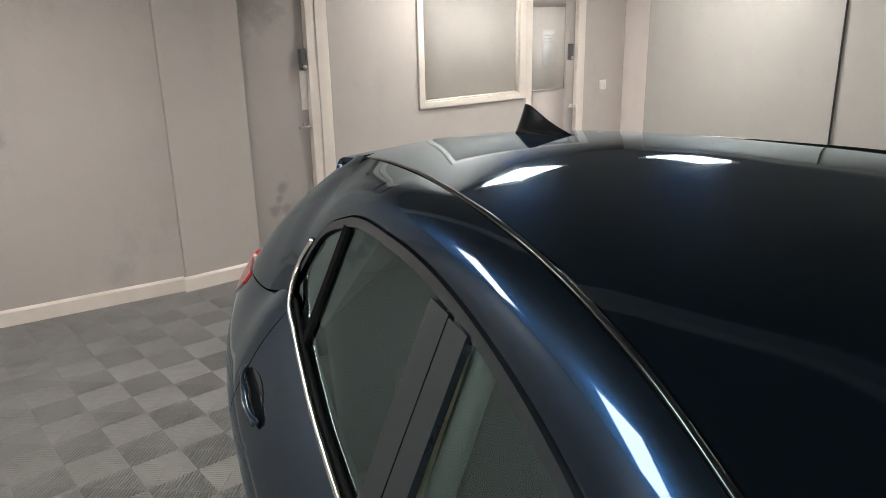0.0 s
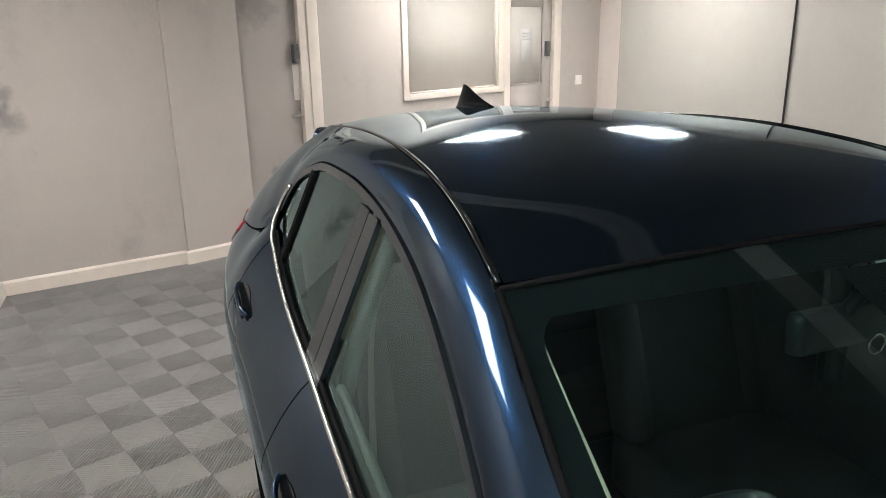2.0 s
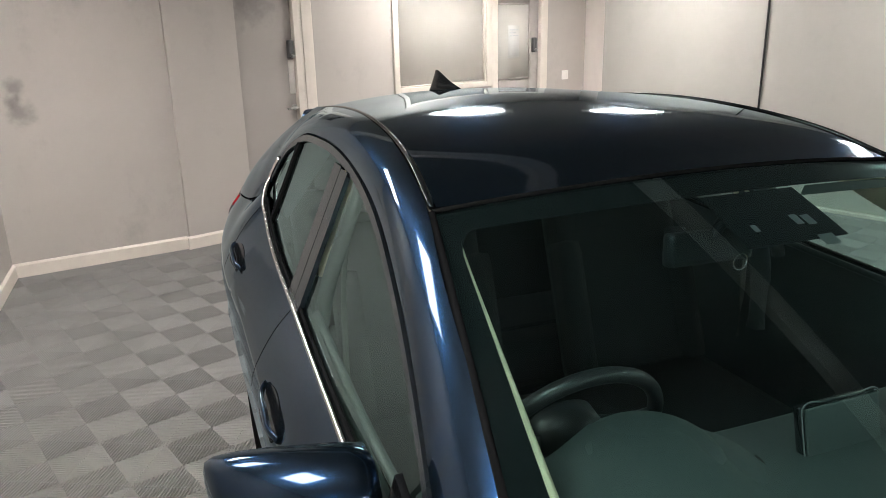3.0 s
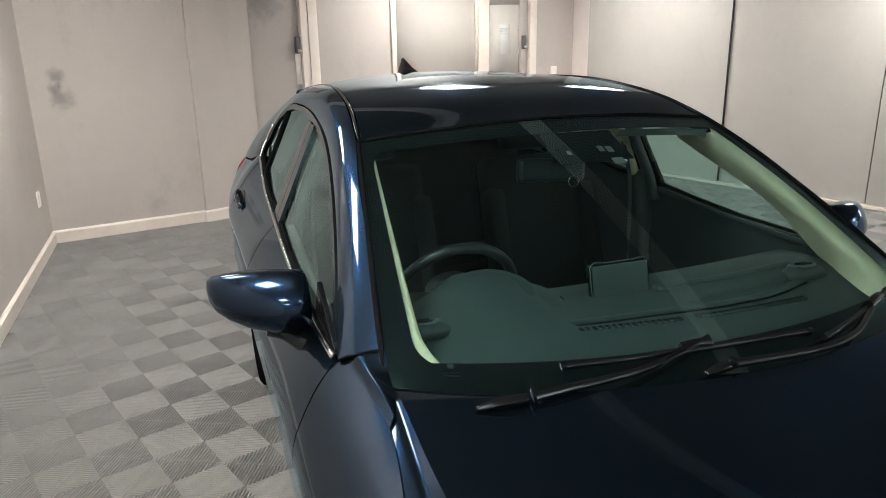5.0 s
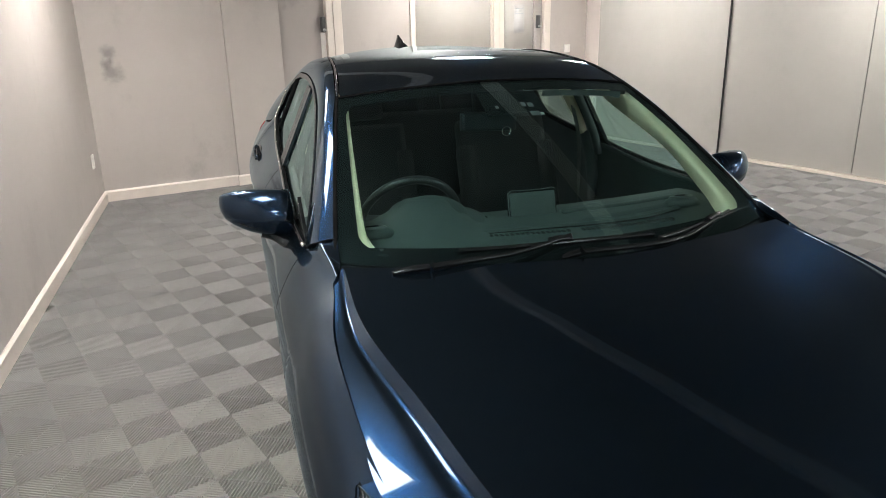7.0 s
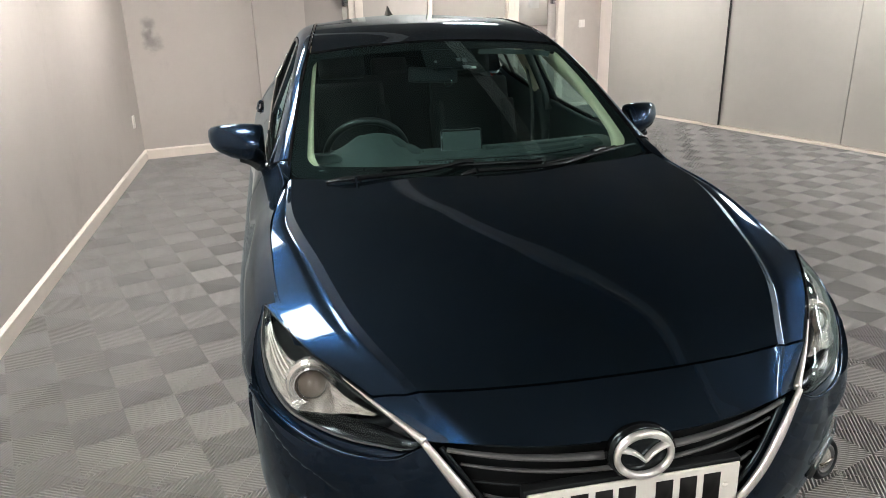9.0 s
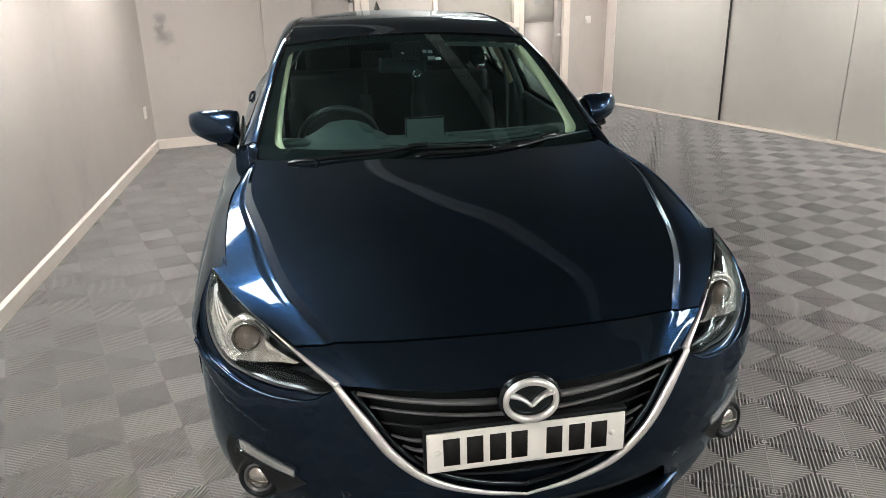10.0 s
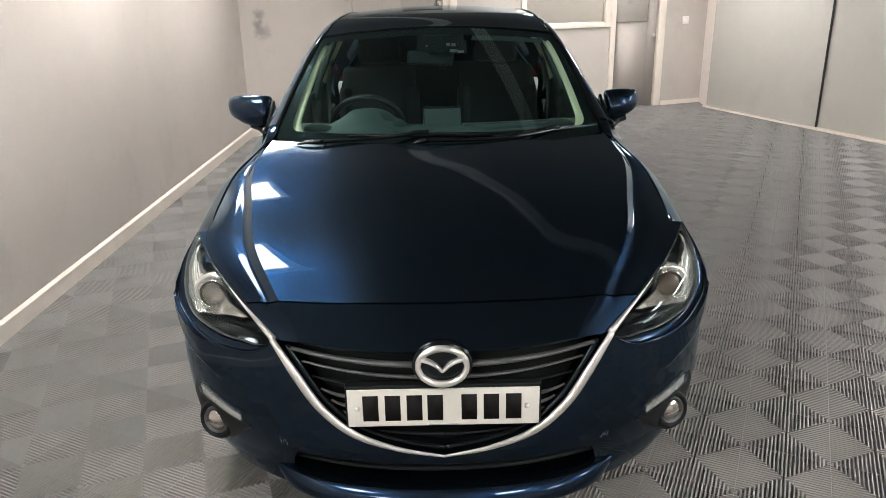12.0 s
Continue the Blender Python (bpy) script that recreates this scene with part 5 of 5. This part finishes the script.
wiper([(-0.478, -0.935, 1.018), (-0.40, -0.935, 1.022), (-0.22, -0.925, 1.028), (-0.10, -0.895, 1.038), (-0.04, -0.875, 1.044)],
      [(-0.378, -0.856, 1.026), (-0.20, -0.876, 1.026), (0.0, -0.888, 1.026), (0.224, -0.890, 1.022)], [(-0.585, -0.920, 1.006), (-0.54, -0.927, 1.016), (-0.485, -0.935, 1.018)])
wiper([(-0.045, -0.958, 1.020), (0.10, -0.966, 1.020), (0.21, -0.962, 1.020), (0.30, -0.935, 1.020), (0.44, -0.852, 1.024), (0.57, -0.775, 1.032)],
      [(0.225, -0.925, 1.020), (0.42, -0.850, 1.022), (0.58, -0.777, 1.026), (0.732, -0.707, 1.026)], [(-0.105, -0.955, 1.006), (-0.08, -0.956, 1.014), (-0.05, -0.958, 1.018)])
part("wiper_link", boxed(-0.47, -0.462, -0.945, -0.92, 1.002, 1.012, bevel=0.002), M_WIPER, car)

# ---- inside the car ----
cabin_dash = [(-0.86, 0.955), (-0.72, 0.972), (-0.56, 0.985), (-0.42, 0.985), (-0.32, 0.972), (-0.275, 0.94), (-0.27, 0.86), (-0.30, 0.70), (-0.42, 0.55), (-0.80, 0.52)]
secs = []
for k in range(25):
    w = k / 12 - 1
    bow = 0.10 * w * w
    hood_rise = 0.075 * math.exp(-((w * 0.70 + 0.35) / 0.12) ** 4)
    ring = []
    for i, (y, z) in enumerate(cabin_dash):
        rise = hood_rise * (1.0 if 3 <= i <= 4 else (0.45 if i in (2, 5) else 0.0))
        ring.append((0.70 * w, y + (bow if i < 2 else 0.3 * bow), z + rise + (0.012 * w * w if i < 5 else 0)))
    secs.append(ring)
dash = part("dashboard", ring_loft(secs), M_DASH, car, "dark grey dashboard")
part("screen", boxed(-0.09, 0.09, -0.008, 0.008, -0.055, 0.055, bevel=0.005, m=pose(0.02, -0.435, 1.012, -14)), M_BLACK, dash, "raised central display")
part("screen_back", boxed(-0.084, 0.084, -0.014, -0.0085, -0.05, 0.05, bevel=0.003, m=pose(0.02, -0.435, 1.012, -14)), M_DASH, dash)
for s in (1, -1):
    v = part("side_vent", tube(spline([pose(s * 0.560, -0.525, 1.018, -14) @ Vector((s * x, y, 0)) for x, y in ((-0.040, 0.004), (-0.034, 0.020), (0.0, 0.024), (0.034, 0.020), (0.040, 0.006), (0.026, -0.012), (0.002, -0.024), (-0.014, -0.022), (-0.030, -0.010), (-0.040, 0.004))]), 0.0042, steps=8, n=60), M_SATIN, dash, "three-cornered side vent rim")
    part("vent_pod", lathe([(0.0, 0.006), (0.045, 0.004), (0.062, -0.006), (0.075, -0.03)], 32, pose(s * 0.560, -0.520, 1.012, -14) @ Matrix.Diagonal((1.0, 0.62, 1, 1))), M_DASH, v)
    for k in range(3):
        part("vane", boxed(-0.026 + 0.006 * abs(k - 1), 0.026 - 0.006 * abs(k - 1), -0.0015, 0.0015, 0.0, 0.004, m=pose(s * 0.562, -0.521 + 0.010 * (k - 1), 1.018, -14)), M_BLACK, v)
bm = bmesh.new()
for k in range(40):
    x = -0.265 + 0.0172 * k + (0.035 if k > 19 else 0)
    y, z = -0.641 - 0.09 * x + 0.14 * x * x, 0.9795 + 0.025 * x * x
    box(bm, x - 0.0055, x + 0.0055, y - 0.009, y + 0.009, z - 0.02, z + 0.0015)
part("demister_slot", bm, M_BLACK, dash)

RIDGE = spline([(-0.60, -0.452, 0.993), (-0.42, -0.554, 0.988), (-0.23, -0.583, 0.984), (0.0, -0.598, 0.983), (0.24, -0.612, 0.984), (0.38, -0.605, 0.987), (0.52, -0.566, 0.992)])
part("front_ridge", tube(RIDGE, 0.007, steps=8, n=48, flat=1.8), M_DASH, dash, "soft ridge along the front of the dashboard")
part("ridge_groove", tube(lambda u: RIDGE(u) + Vector((0, -0.014, -0.001)), 0.0024, steps=6, n=48), M_RUBBER, dash)


def top_pad(u, v):
    """Raised pad in front of the passenger, rounded at its edges."""
    x = lerp(0.10, 0.60, u)
    y = lerp(-0.600 + 0.10 * (x / 0.7) ** 2, -0.440, v)
    edge = min(1.0, 7 * u, 9 * (1 - u), 5 * v, 7 * (1 - v))
    return Vector((x, y, 0.976 + 0.012 * (x / 0.7) ** 2 + 0.022 * math.sin(edge * math.pi / 2) * lerp(0.6, 1.0, u)))


part("top_pad", sheet(top_pad, 36, 20), M_DASH, dash, "raised soft pad before the passenger")
part("cowl_skirt", lathe([(0.0, 0.030), (0.10, 0.028), (0.175, 0.012), (0.198, -0.012)], 40, pose(-0.335, -0.42, 0.985, 6) @ Matrix.Diagonal((1.0, 0.78, 1, 1))), M_DASH, dash)
part("cowl_groove", tube(lambda u: pose(-0.335, -0.42, 0.985, 6) @ Vector((0.19 * math.cos(math.pi * (1 + u)), 0.148 * math.sin(math.pi * (1 + u)), 0.0015)), 0.0022, steps=6, n=32), M_RUBBER, dash)
SCREEN_AT = pose(0.02, -0.435, 1.012, -14)
part("screen_rim", tube(spline([SCREEN_AT @ Vector(p) for p in ((-0.090, -0.012, -0.03), (-0.090, -0.012, 0.03), (-0.089, -0.012, 0.050), (-0.083, -0.012, 0.0565), (-0.04, -0.012, 0.057), (0.04, -0.012, 0.057), (0.083, -0.012, 0.0565), (0.089, -0.012, 0.050))]), 0.0014, steps=6, n=60), M_SATIN, dash, "bright rim of the display")

dome = bmesh.new()
bmesh.ops.create_uvsphere(dome, u_segments=28, v_segments=14, radius=1)
bmesh.ops.transform(dome, matrix=pose(-0.335, -0.385, 0.985, 8) @ Matrix.Diagonal((0.138, 0.125, 0.075, 1)), verts=dome.verts)
part("instrument_hood", dome, M_DASH, dash, "domed instrument hood")
part("shelf_edge", tube([(0.12, -0.465, 0.988), (0.36, -0.475, 0.995), (0.56, -0.465, 1.003)], 0.009, steps=8, n=24, flat=2.2), M_DASH, dash)
sw = pose(-0.36, -0.175, 0.93, -66)
wheel = part("steering_wheel", tube(lambda u: sw @ Vector((0.183 * math.cos(2 * math.pi * u), 0.183 * math.sin(2 * math.pi * u), 0)), 0.0155, steps=12, n=56, closed=True, up=(0.1, 0.9, 0.4)), M_LEATHER, car, "black leather steering wheel")
part("wheel_boss", lathe([(0, 0.03), (0.05, 0.026), (0.075, 0.0), (0.07, -0.05)], 28, sw @ pose(0, 0, 0, 180) @ Matrix.Diagonal((1, 0.8, 1, 1))), M_LEATHER, wheel)
for a in (352, 188, 90):
    c, d = math.cos(math.radians(a)), math.sin(math.radians(a))
    part("spoke", tube([sw @ Vector((0.06 * c, 0.06 * d, 0.005)), sw @ Vector((0.12 * c, 0.12 * d, 0.0)), sw @ Vector((0.18 * c, 0.18 * d, 0))], 0.016, n=8, flat=0.5), M_SATIN, wheel)
for s in (1, -1):
    part("stalk", tube([sw @ Vector((s * 0.05, 0.02, 0.05)), sw @ Vector((s * 0.14, 0.035, 0.045)), sw @ Vector((s * 0.19, 0.04, 0.04))], 0.008, n=8), M_PLASTIC, wheel)


def cushion(bm, x, y, z, w, d, h, m=None, r=0.04):
    return box(bm, x - w / 2, x + w / 2, y - d / 2, y + d / 2, z - h / 2, z + h / 2, bevel=r, m=m)


for x in (-0.37, 0.37):
    seat = part("front_seat", cushion(bmesh.new(), x, 0.42, 0.50, 0.52, 0.52, 0.18), M_FABRIC, car, "black cloth front seat")
    back = bmesh.new()
    cushion(back, 0, 0, 0.30, 0.46, 0.13, 0.62)
    for s in (1, -1):
        cushion(back, s * 0.21, -0.04, 0.24, 0.08, 0.13, 0.46)
    part("backrest", join(bmesh.new(), back, pose(x, 0.66, 0.55, -20)), M_FABRIC, seat)
    part("headrest", cushion(bmesh.new(), 0, 0, 0.72, 0.26, 0.10, 0.17, pose(x, 0.66, 0.55, -18), 0.035), M_FABRIC, seat)
    bm = bmesh.new()
    for s in (1, -1):
        tube([(s * 0.06, 0, 0.60), (s * 0.06, 0, 0.68)], 0.006, n=2, bm=bm)
    part("headrest_post", join(bmesh.new(), bm, pose(x, 0.66, 0.55, -18)), M_CHROME, seat)
bench = part("rear_seat", cushion(bmesh.new(), 0, 1.12, 0.52, 1.24, 0.48, 0.18), M_FABRIC, car, "black cloth rear bench")
part("backrest", cushion(bmesh.new(), 0, 0, 0.28, 1.22, 0.14, 0.58, pose(0, 1.34, 0.55, -22)), M_FABRIC, bench)
for x in (-0.38, 0.0, 0.38):
    part("headrest", cushion(bmesh.new(), x, 0, 0.63, 0.24, 0.08, 0.12, pose(0, 1.34, 0.55, -22), 0.03), M_FABRIC, bench)
part("parcel_shelf", boxed(-0.58, 0.58, 1.55, 1.98, 0.98, 1.0, bevel=0.006), M_PLASTIC, car)

# Cream headlining and its edge take darker colours to hold the cabin's shade.
headliner = part("headliner", sheet(lambda u, v: roof(lerp(0.03, 0.98, u), lerp(0.03, 0.97, v)) + Vector((0, 0, -0.026)), 20, 16), M_DIM_GREY, car, "cream headlining darkened to grey for cabin shade")
part("headliner_edge", sheet(lambda u, v: screen(lerp(0.30, 0.91, u) * lerp(1.0, 0.97, v), lerp(0.928, 0.919, v) - 0.02 * max(0.0, lerp(0.30, 0.91, u) - 0.84) / 0.07 * v, 0.010 + 0.020 * v), 24, 3), M_DASH, headliner, "edge of the headlining, darkened for cabin shade")
part("overhead_console", boxed(-0.07, 0.07, -0.07, 0.07, -0.012, 0.012, bevel=0.008, m=pose(0.0, 0.03, 1.392, 12)), M_DASH, headliner)
rvm = part("rear_view_mirror", boxed(-0.115, 0.115, -0.015, 0.015, -0.034, 0.034, bevel=0.013, m=pose(-0.035, -0.135, 1.268, -6, 4, 8)), M_PLASTIC, car, "black rear view mirror")
part("mirror_face", boxed(-0.105, 0.105, 0.0155, 0.017, -0.027, 0.027, m=pose(-0.035, -0.135, 1.268, -6, 4, 8)), M_CHROME, rvm)
part("mirror_arm", tube([(-0.03, -0.14, 1.29), (-0.02, -0.15, 1.32), (0.0, -0.165, 1.355)], 0.012, n=8), M_PLASTIC, rvm)
part("mirror_loop", tube(lambda u: Vector((0.030 + 0.017 * math.cos(2 * math.pi * u), -0.155, 1.232 + 0.017 * math.sin(2 * math.pi * u))), 0.0016, steps=6, n=24, closed=True, up=(0, 1, 0)), M_CHROME, rvm)
sensor = part("camera_housing", boxed(-0.055, 0.055, -0.035, 0.035, -0.018, 0.018, bevel=0.006, m=pose(0.09, -0.195, 1.325, 26)), M_PLASTIC, car, "sensor housing behind the glass")
part("sensor_window", boxed(-0.035, 0.035, -0.02, 0.02, 0.0185, 0.02, m=pose(0.09, -0.195, 1.325, 26)), M_LAMPGREY, sensor)
part("sensor_window", boxed(-0.015, 0.015, -0.012, 0.012, 0.0185, 0.02, m=pose(0.115, -0.26, 1.293, 26)), M_LAMPGREY, sensor)

for s in (1, -1):
    def pillar_trim(u, v):
        w = lerp(0.055, 0.94, u)
        a, mid = screen(0.955, w, 0.010), screen(lerp(0.885, 0.945, u) - 0.075 * max(0.0, 1 - u / 0.16) ** 2, w, 0.030)
        z = lerp(0.995, 1.385, u)
        y = keyed([0.99, 1.155, 1.258, 1.337, 1.39], [-0.46, -0.26, 0.0, 0.2, 0.42])(z)
        b = Vector((glass_x(z, y) - 0.075, y + 0.03, z))
        return keyed([0, 0.4, 1.0], [a, mid, b])(v)
    part("pillar_trim", sheet(pillar_trim, 24, 8, s), M_CREAM, car, "cream windscreen pillar trim")
    part("door_card", sheet(lambda u, v: Vector((lerp(side_x(lerp(-0.60, 1.28, u), 0.75) - 0.07, TOP(lerp(-0.60, 1.28, u))[0] - 0.035, v**2), lerp(-0.60, 1.28, u), lerp(0.30, belt_z(lerp(-0.60, 1.28, u)) + 0.004, v))), 30, 10, s), M_DASH, car, "dark door lining")
    part("inner_sill_rail", tube([(s * (TOP(y)[0] - 0.045), y, TOP(y)[1] + 0.004) for y in (-0.5, -0.1, 0.4)], 0.010, n=16), M_DASH, car)
    bpil = part("b_pillar_trim", tube([(s * 0.682, 0.505, 1.08), (s * 0.672, 0.515, 1.12), (s * 0.62, 0.535, 1.24), (s * 0.560, 0.55, 1.37)], lambda u: 0.016 + 0.018 * u, n=20, flat=1.5), M_CREAM, car, "cream door pillar trim")
    part("pillar_base", tube([(s * 0.725, 0.48, 0.72), (s * 0.722, 0.49, 0.95), (s * 0.690, 0.505, 1.09)], 0.032, n=16, flat=0.8), M_DASH, bpil, "dark lower pillar trim")
    part("seat_belt", tube([(s * 0.615, 0.50, 1.22), (s * 0.640, 0.485, 1.10), (s * 0.650, 0.48, 0.90), (s * 0.652, 0.48, 0.70)], 0.009, n=16, flat=0.15), M_DIM_GREY, bpil, "grey seat belt webbing")
    part("belt_anchor", boxed(-0.012, 0.012, -0.02, 0.02, -0.03, 0.03, bevel=0.008, m=pose(s * 0.618, 0.50, 1.235, 0, -s * 24)), M_CREAM, bpil)
    part("door_frame_lining", tube([(s * 0.722, 0.42, 0.99), (s * 0.705, 0.425, 1.06), (s * 0.64, 0.445, 1.22), (s * 0.575, 0.465, 1.36)], 0.020, n=20, flat=1.1), M_DASH, car, "dark inner frame of the front door")
    part("c_pillar_trim", sheet(lambda u, v: Vector((lerp(0.66, 0.43, v), lerp(1.28, 1.66, u), lerp(1.05, 1.35, v))), 6, 8, s), M_DASH, car)


# ---- ribbed floor tiles ----
STEP, TURN_DEG = 0.294, -25.75
PHASE = (0.259, 0.116)
RIBS, RIB, DEPTH, LEAN_Z = 22, 0.50, 0.034, 0.0045


def tile_faces(fine):
    """A square tile: in each of its four fields the ribs stand square to the edge and meet on the diagonals; low webs and a rim tie them."""
    h, pitch = STEP / 2 - 0.0003, STEP / RIBS
    verts, quads = [], []

    def strip(q, rows):
        """Corners in a field, turned by q quarter turns, as one face."""
        ca, sa = ((1, 0), (0, 1), (-1, 0), (0, -1))[q]
        base = len(verts)
        verts.extend((ca * x - sa * y, sa * x + ca * y, z) for x, y, z in rows)
        quads.append((base, base + 1, base + 2, base + 3))

    for q in range(4):
        for k in range(RIBS):
            x = (k + 0.5) * pitch - STEP / 2
            a, b = x - RIB * pitch / 2, x + RIB * pitch / 2
            c = 0.0014 if fine else 0.0
            foot = -h + 0.0007
            strip(q, [(a + c, foot, 0), (b - c, foot, 0), (b - c, -abs(b - c), 0), (a + c, -abs(a + c), 0)])
            if fine:
                strip(q, [(a, foot, -LEAN_Z), (a + c, foot, 0), (a + c, -abs(a + c), 0), (a, -abs(a), -LEAN_Z)])
                strip(q, [(b - c, foot, 0), (b, foot, -LEAN_Z), (b, -abs(b), -LEAN_Z), (b - c, -abs(b - c), 0)])
            z = -LEAN_Z if fine else 0.0
            strip(q, [(a, foot, -DEPTH), (a, foot, z), (a, -abs(a), z), (a, -abs(a), -DEPTH)])
            strip(q, [(b, foot, z), (b, foot, -DEPTH), (b, -abs(b), -DEPTH), (b, -abs(b), z)])
        if fine:
            for k in range(1, RIBS // 2 - 1):
                y = -STEP / 2 + (k + 0.3) * pitch
                strip(q, [(y, y - 0.0020, -0.011), (-y, y - 0.0020, -0.011), (-y, y + 0.0020, -0.011), (y, y + 0.0020, -0.011)])
        strip(q, [(-h, -h, -0.0015), (h, -h, -0.0015), (h - 0.0008, -h + 0.0008, -0.0015), (-h + 0.0008, -h + 0.0008, -0.0015)])
        strip(q, [(-h, -h, -DEPTH), (h, -h, -DEPTH), (h, -h, -0.0015), (-h, -h, -0.0015)])
    return np.array(verts), np.array(quads)


def tiles_mesh(name, fine, places):
    """One mesh of the tile at all the places given, turned to the laying direction."""
    verts, quads = tile_faces(fine)
    a = math.radians(TURN_DEG)
    turn = np.array([[math.cos(a), math.sin(a), 0], [-math.sin(a), math.cos(a), 0], [0, 0, 1]])
    verts = verts @ turn
    every = np.concatenate([verts + np.array((x, y, 0.0)) for x, y in places])
    faces = np.concatenate([quads + len(verts) * n for n in range(len(places))])
    me = bpy.data.meshes.new(name)
    me.vertices.add(len(every))
    me.vertices.foreach_set("co", every.ravel())
    me.loops.add(faces.size)
    me.loops.foreach_set("vertex_index", faces.ravel())
    me.polygons.add(len(faces))
    me.polygons.foreach_set("loop_start", np.arange(len(faces)) * 4)
    me.update(calc_edges=True)
    me.materials.append(M_TILE)
    return me


ta = math.radians(TURN_DEG)
ux, uy = Vector((math.cos(ta), math.sin(ta))), Vector((-math.sin(ta), math.cos(ta)))
rnor = Vector((math.sin(math.radians(69.2)), math.cos(math.radians(69.2))))
bnor = Vector((-math.sin(math.radians(BACK_ANGLE)), math.cos(math.radians(BACK_ANGLE))))
cells = []
for i in range(-50, 50):
    for j in range(-50, 50):
        c = ux * ((i + PHASE[0]) * STEP) + uy * ((j + PHASE[1]) * STEP)
        if c.x < -2.3 or c.x > 8.6 or c.y < -7.3 or c.y > 6.7:
            continue
        if (c - Vector((3.575, 5.919))).dot(rnor) > 0.18 or (c - Vector((-0.96, 4.79))).dot(bnor) > 0.18:
            continue
        cells.append(c)
cells.sort(key=lambda c: min(abs(c.x + 1.4) + 0.35 * abs(c.y + 0.2), abs(c.x - 1.3) * 0.8 + 0.6 * abs(c.y + 1.4)))
# Sheet right under the ribs; its near-black colour deepens the gap shade.
floor = structure("floor", boxed(-2.3, 9.0, -7.2, 6.8, -0.055, -DEPTH - 0.0003), M_DARK_BASE, label="grey ribbed interlocking plastic floor tiles")
tile_mesh = tiles_mesh("tile", True, [(0, 0)])
fine_rest, plain_rest = [], []
count = 0
for c in cells:
    under_car = abs(c.x) < 0.6 and -1.7 < c.y < 1.8
    if count < 300 and not under_car:
        ob = new("tile", tile_mesh)
        ob.location = (c.x, c.y, 0)
        ob.parent = floor
        count += 1
    elif c.x < 5.2 and -2.6 < c.y < 4.4 and not under_car:
        fine_rest.append((c.x, c.y))
    else:
        plain_rest.append((c.x, c.y))
for fine, places in ((True, fine_rest), (False, plain_rest)):
    rest = new("tiles", tiles_mesh("tiles", fine, places))
    rest.parent = floor
    tagged(rest, kind="stuff")
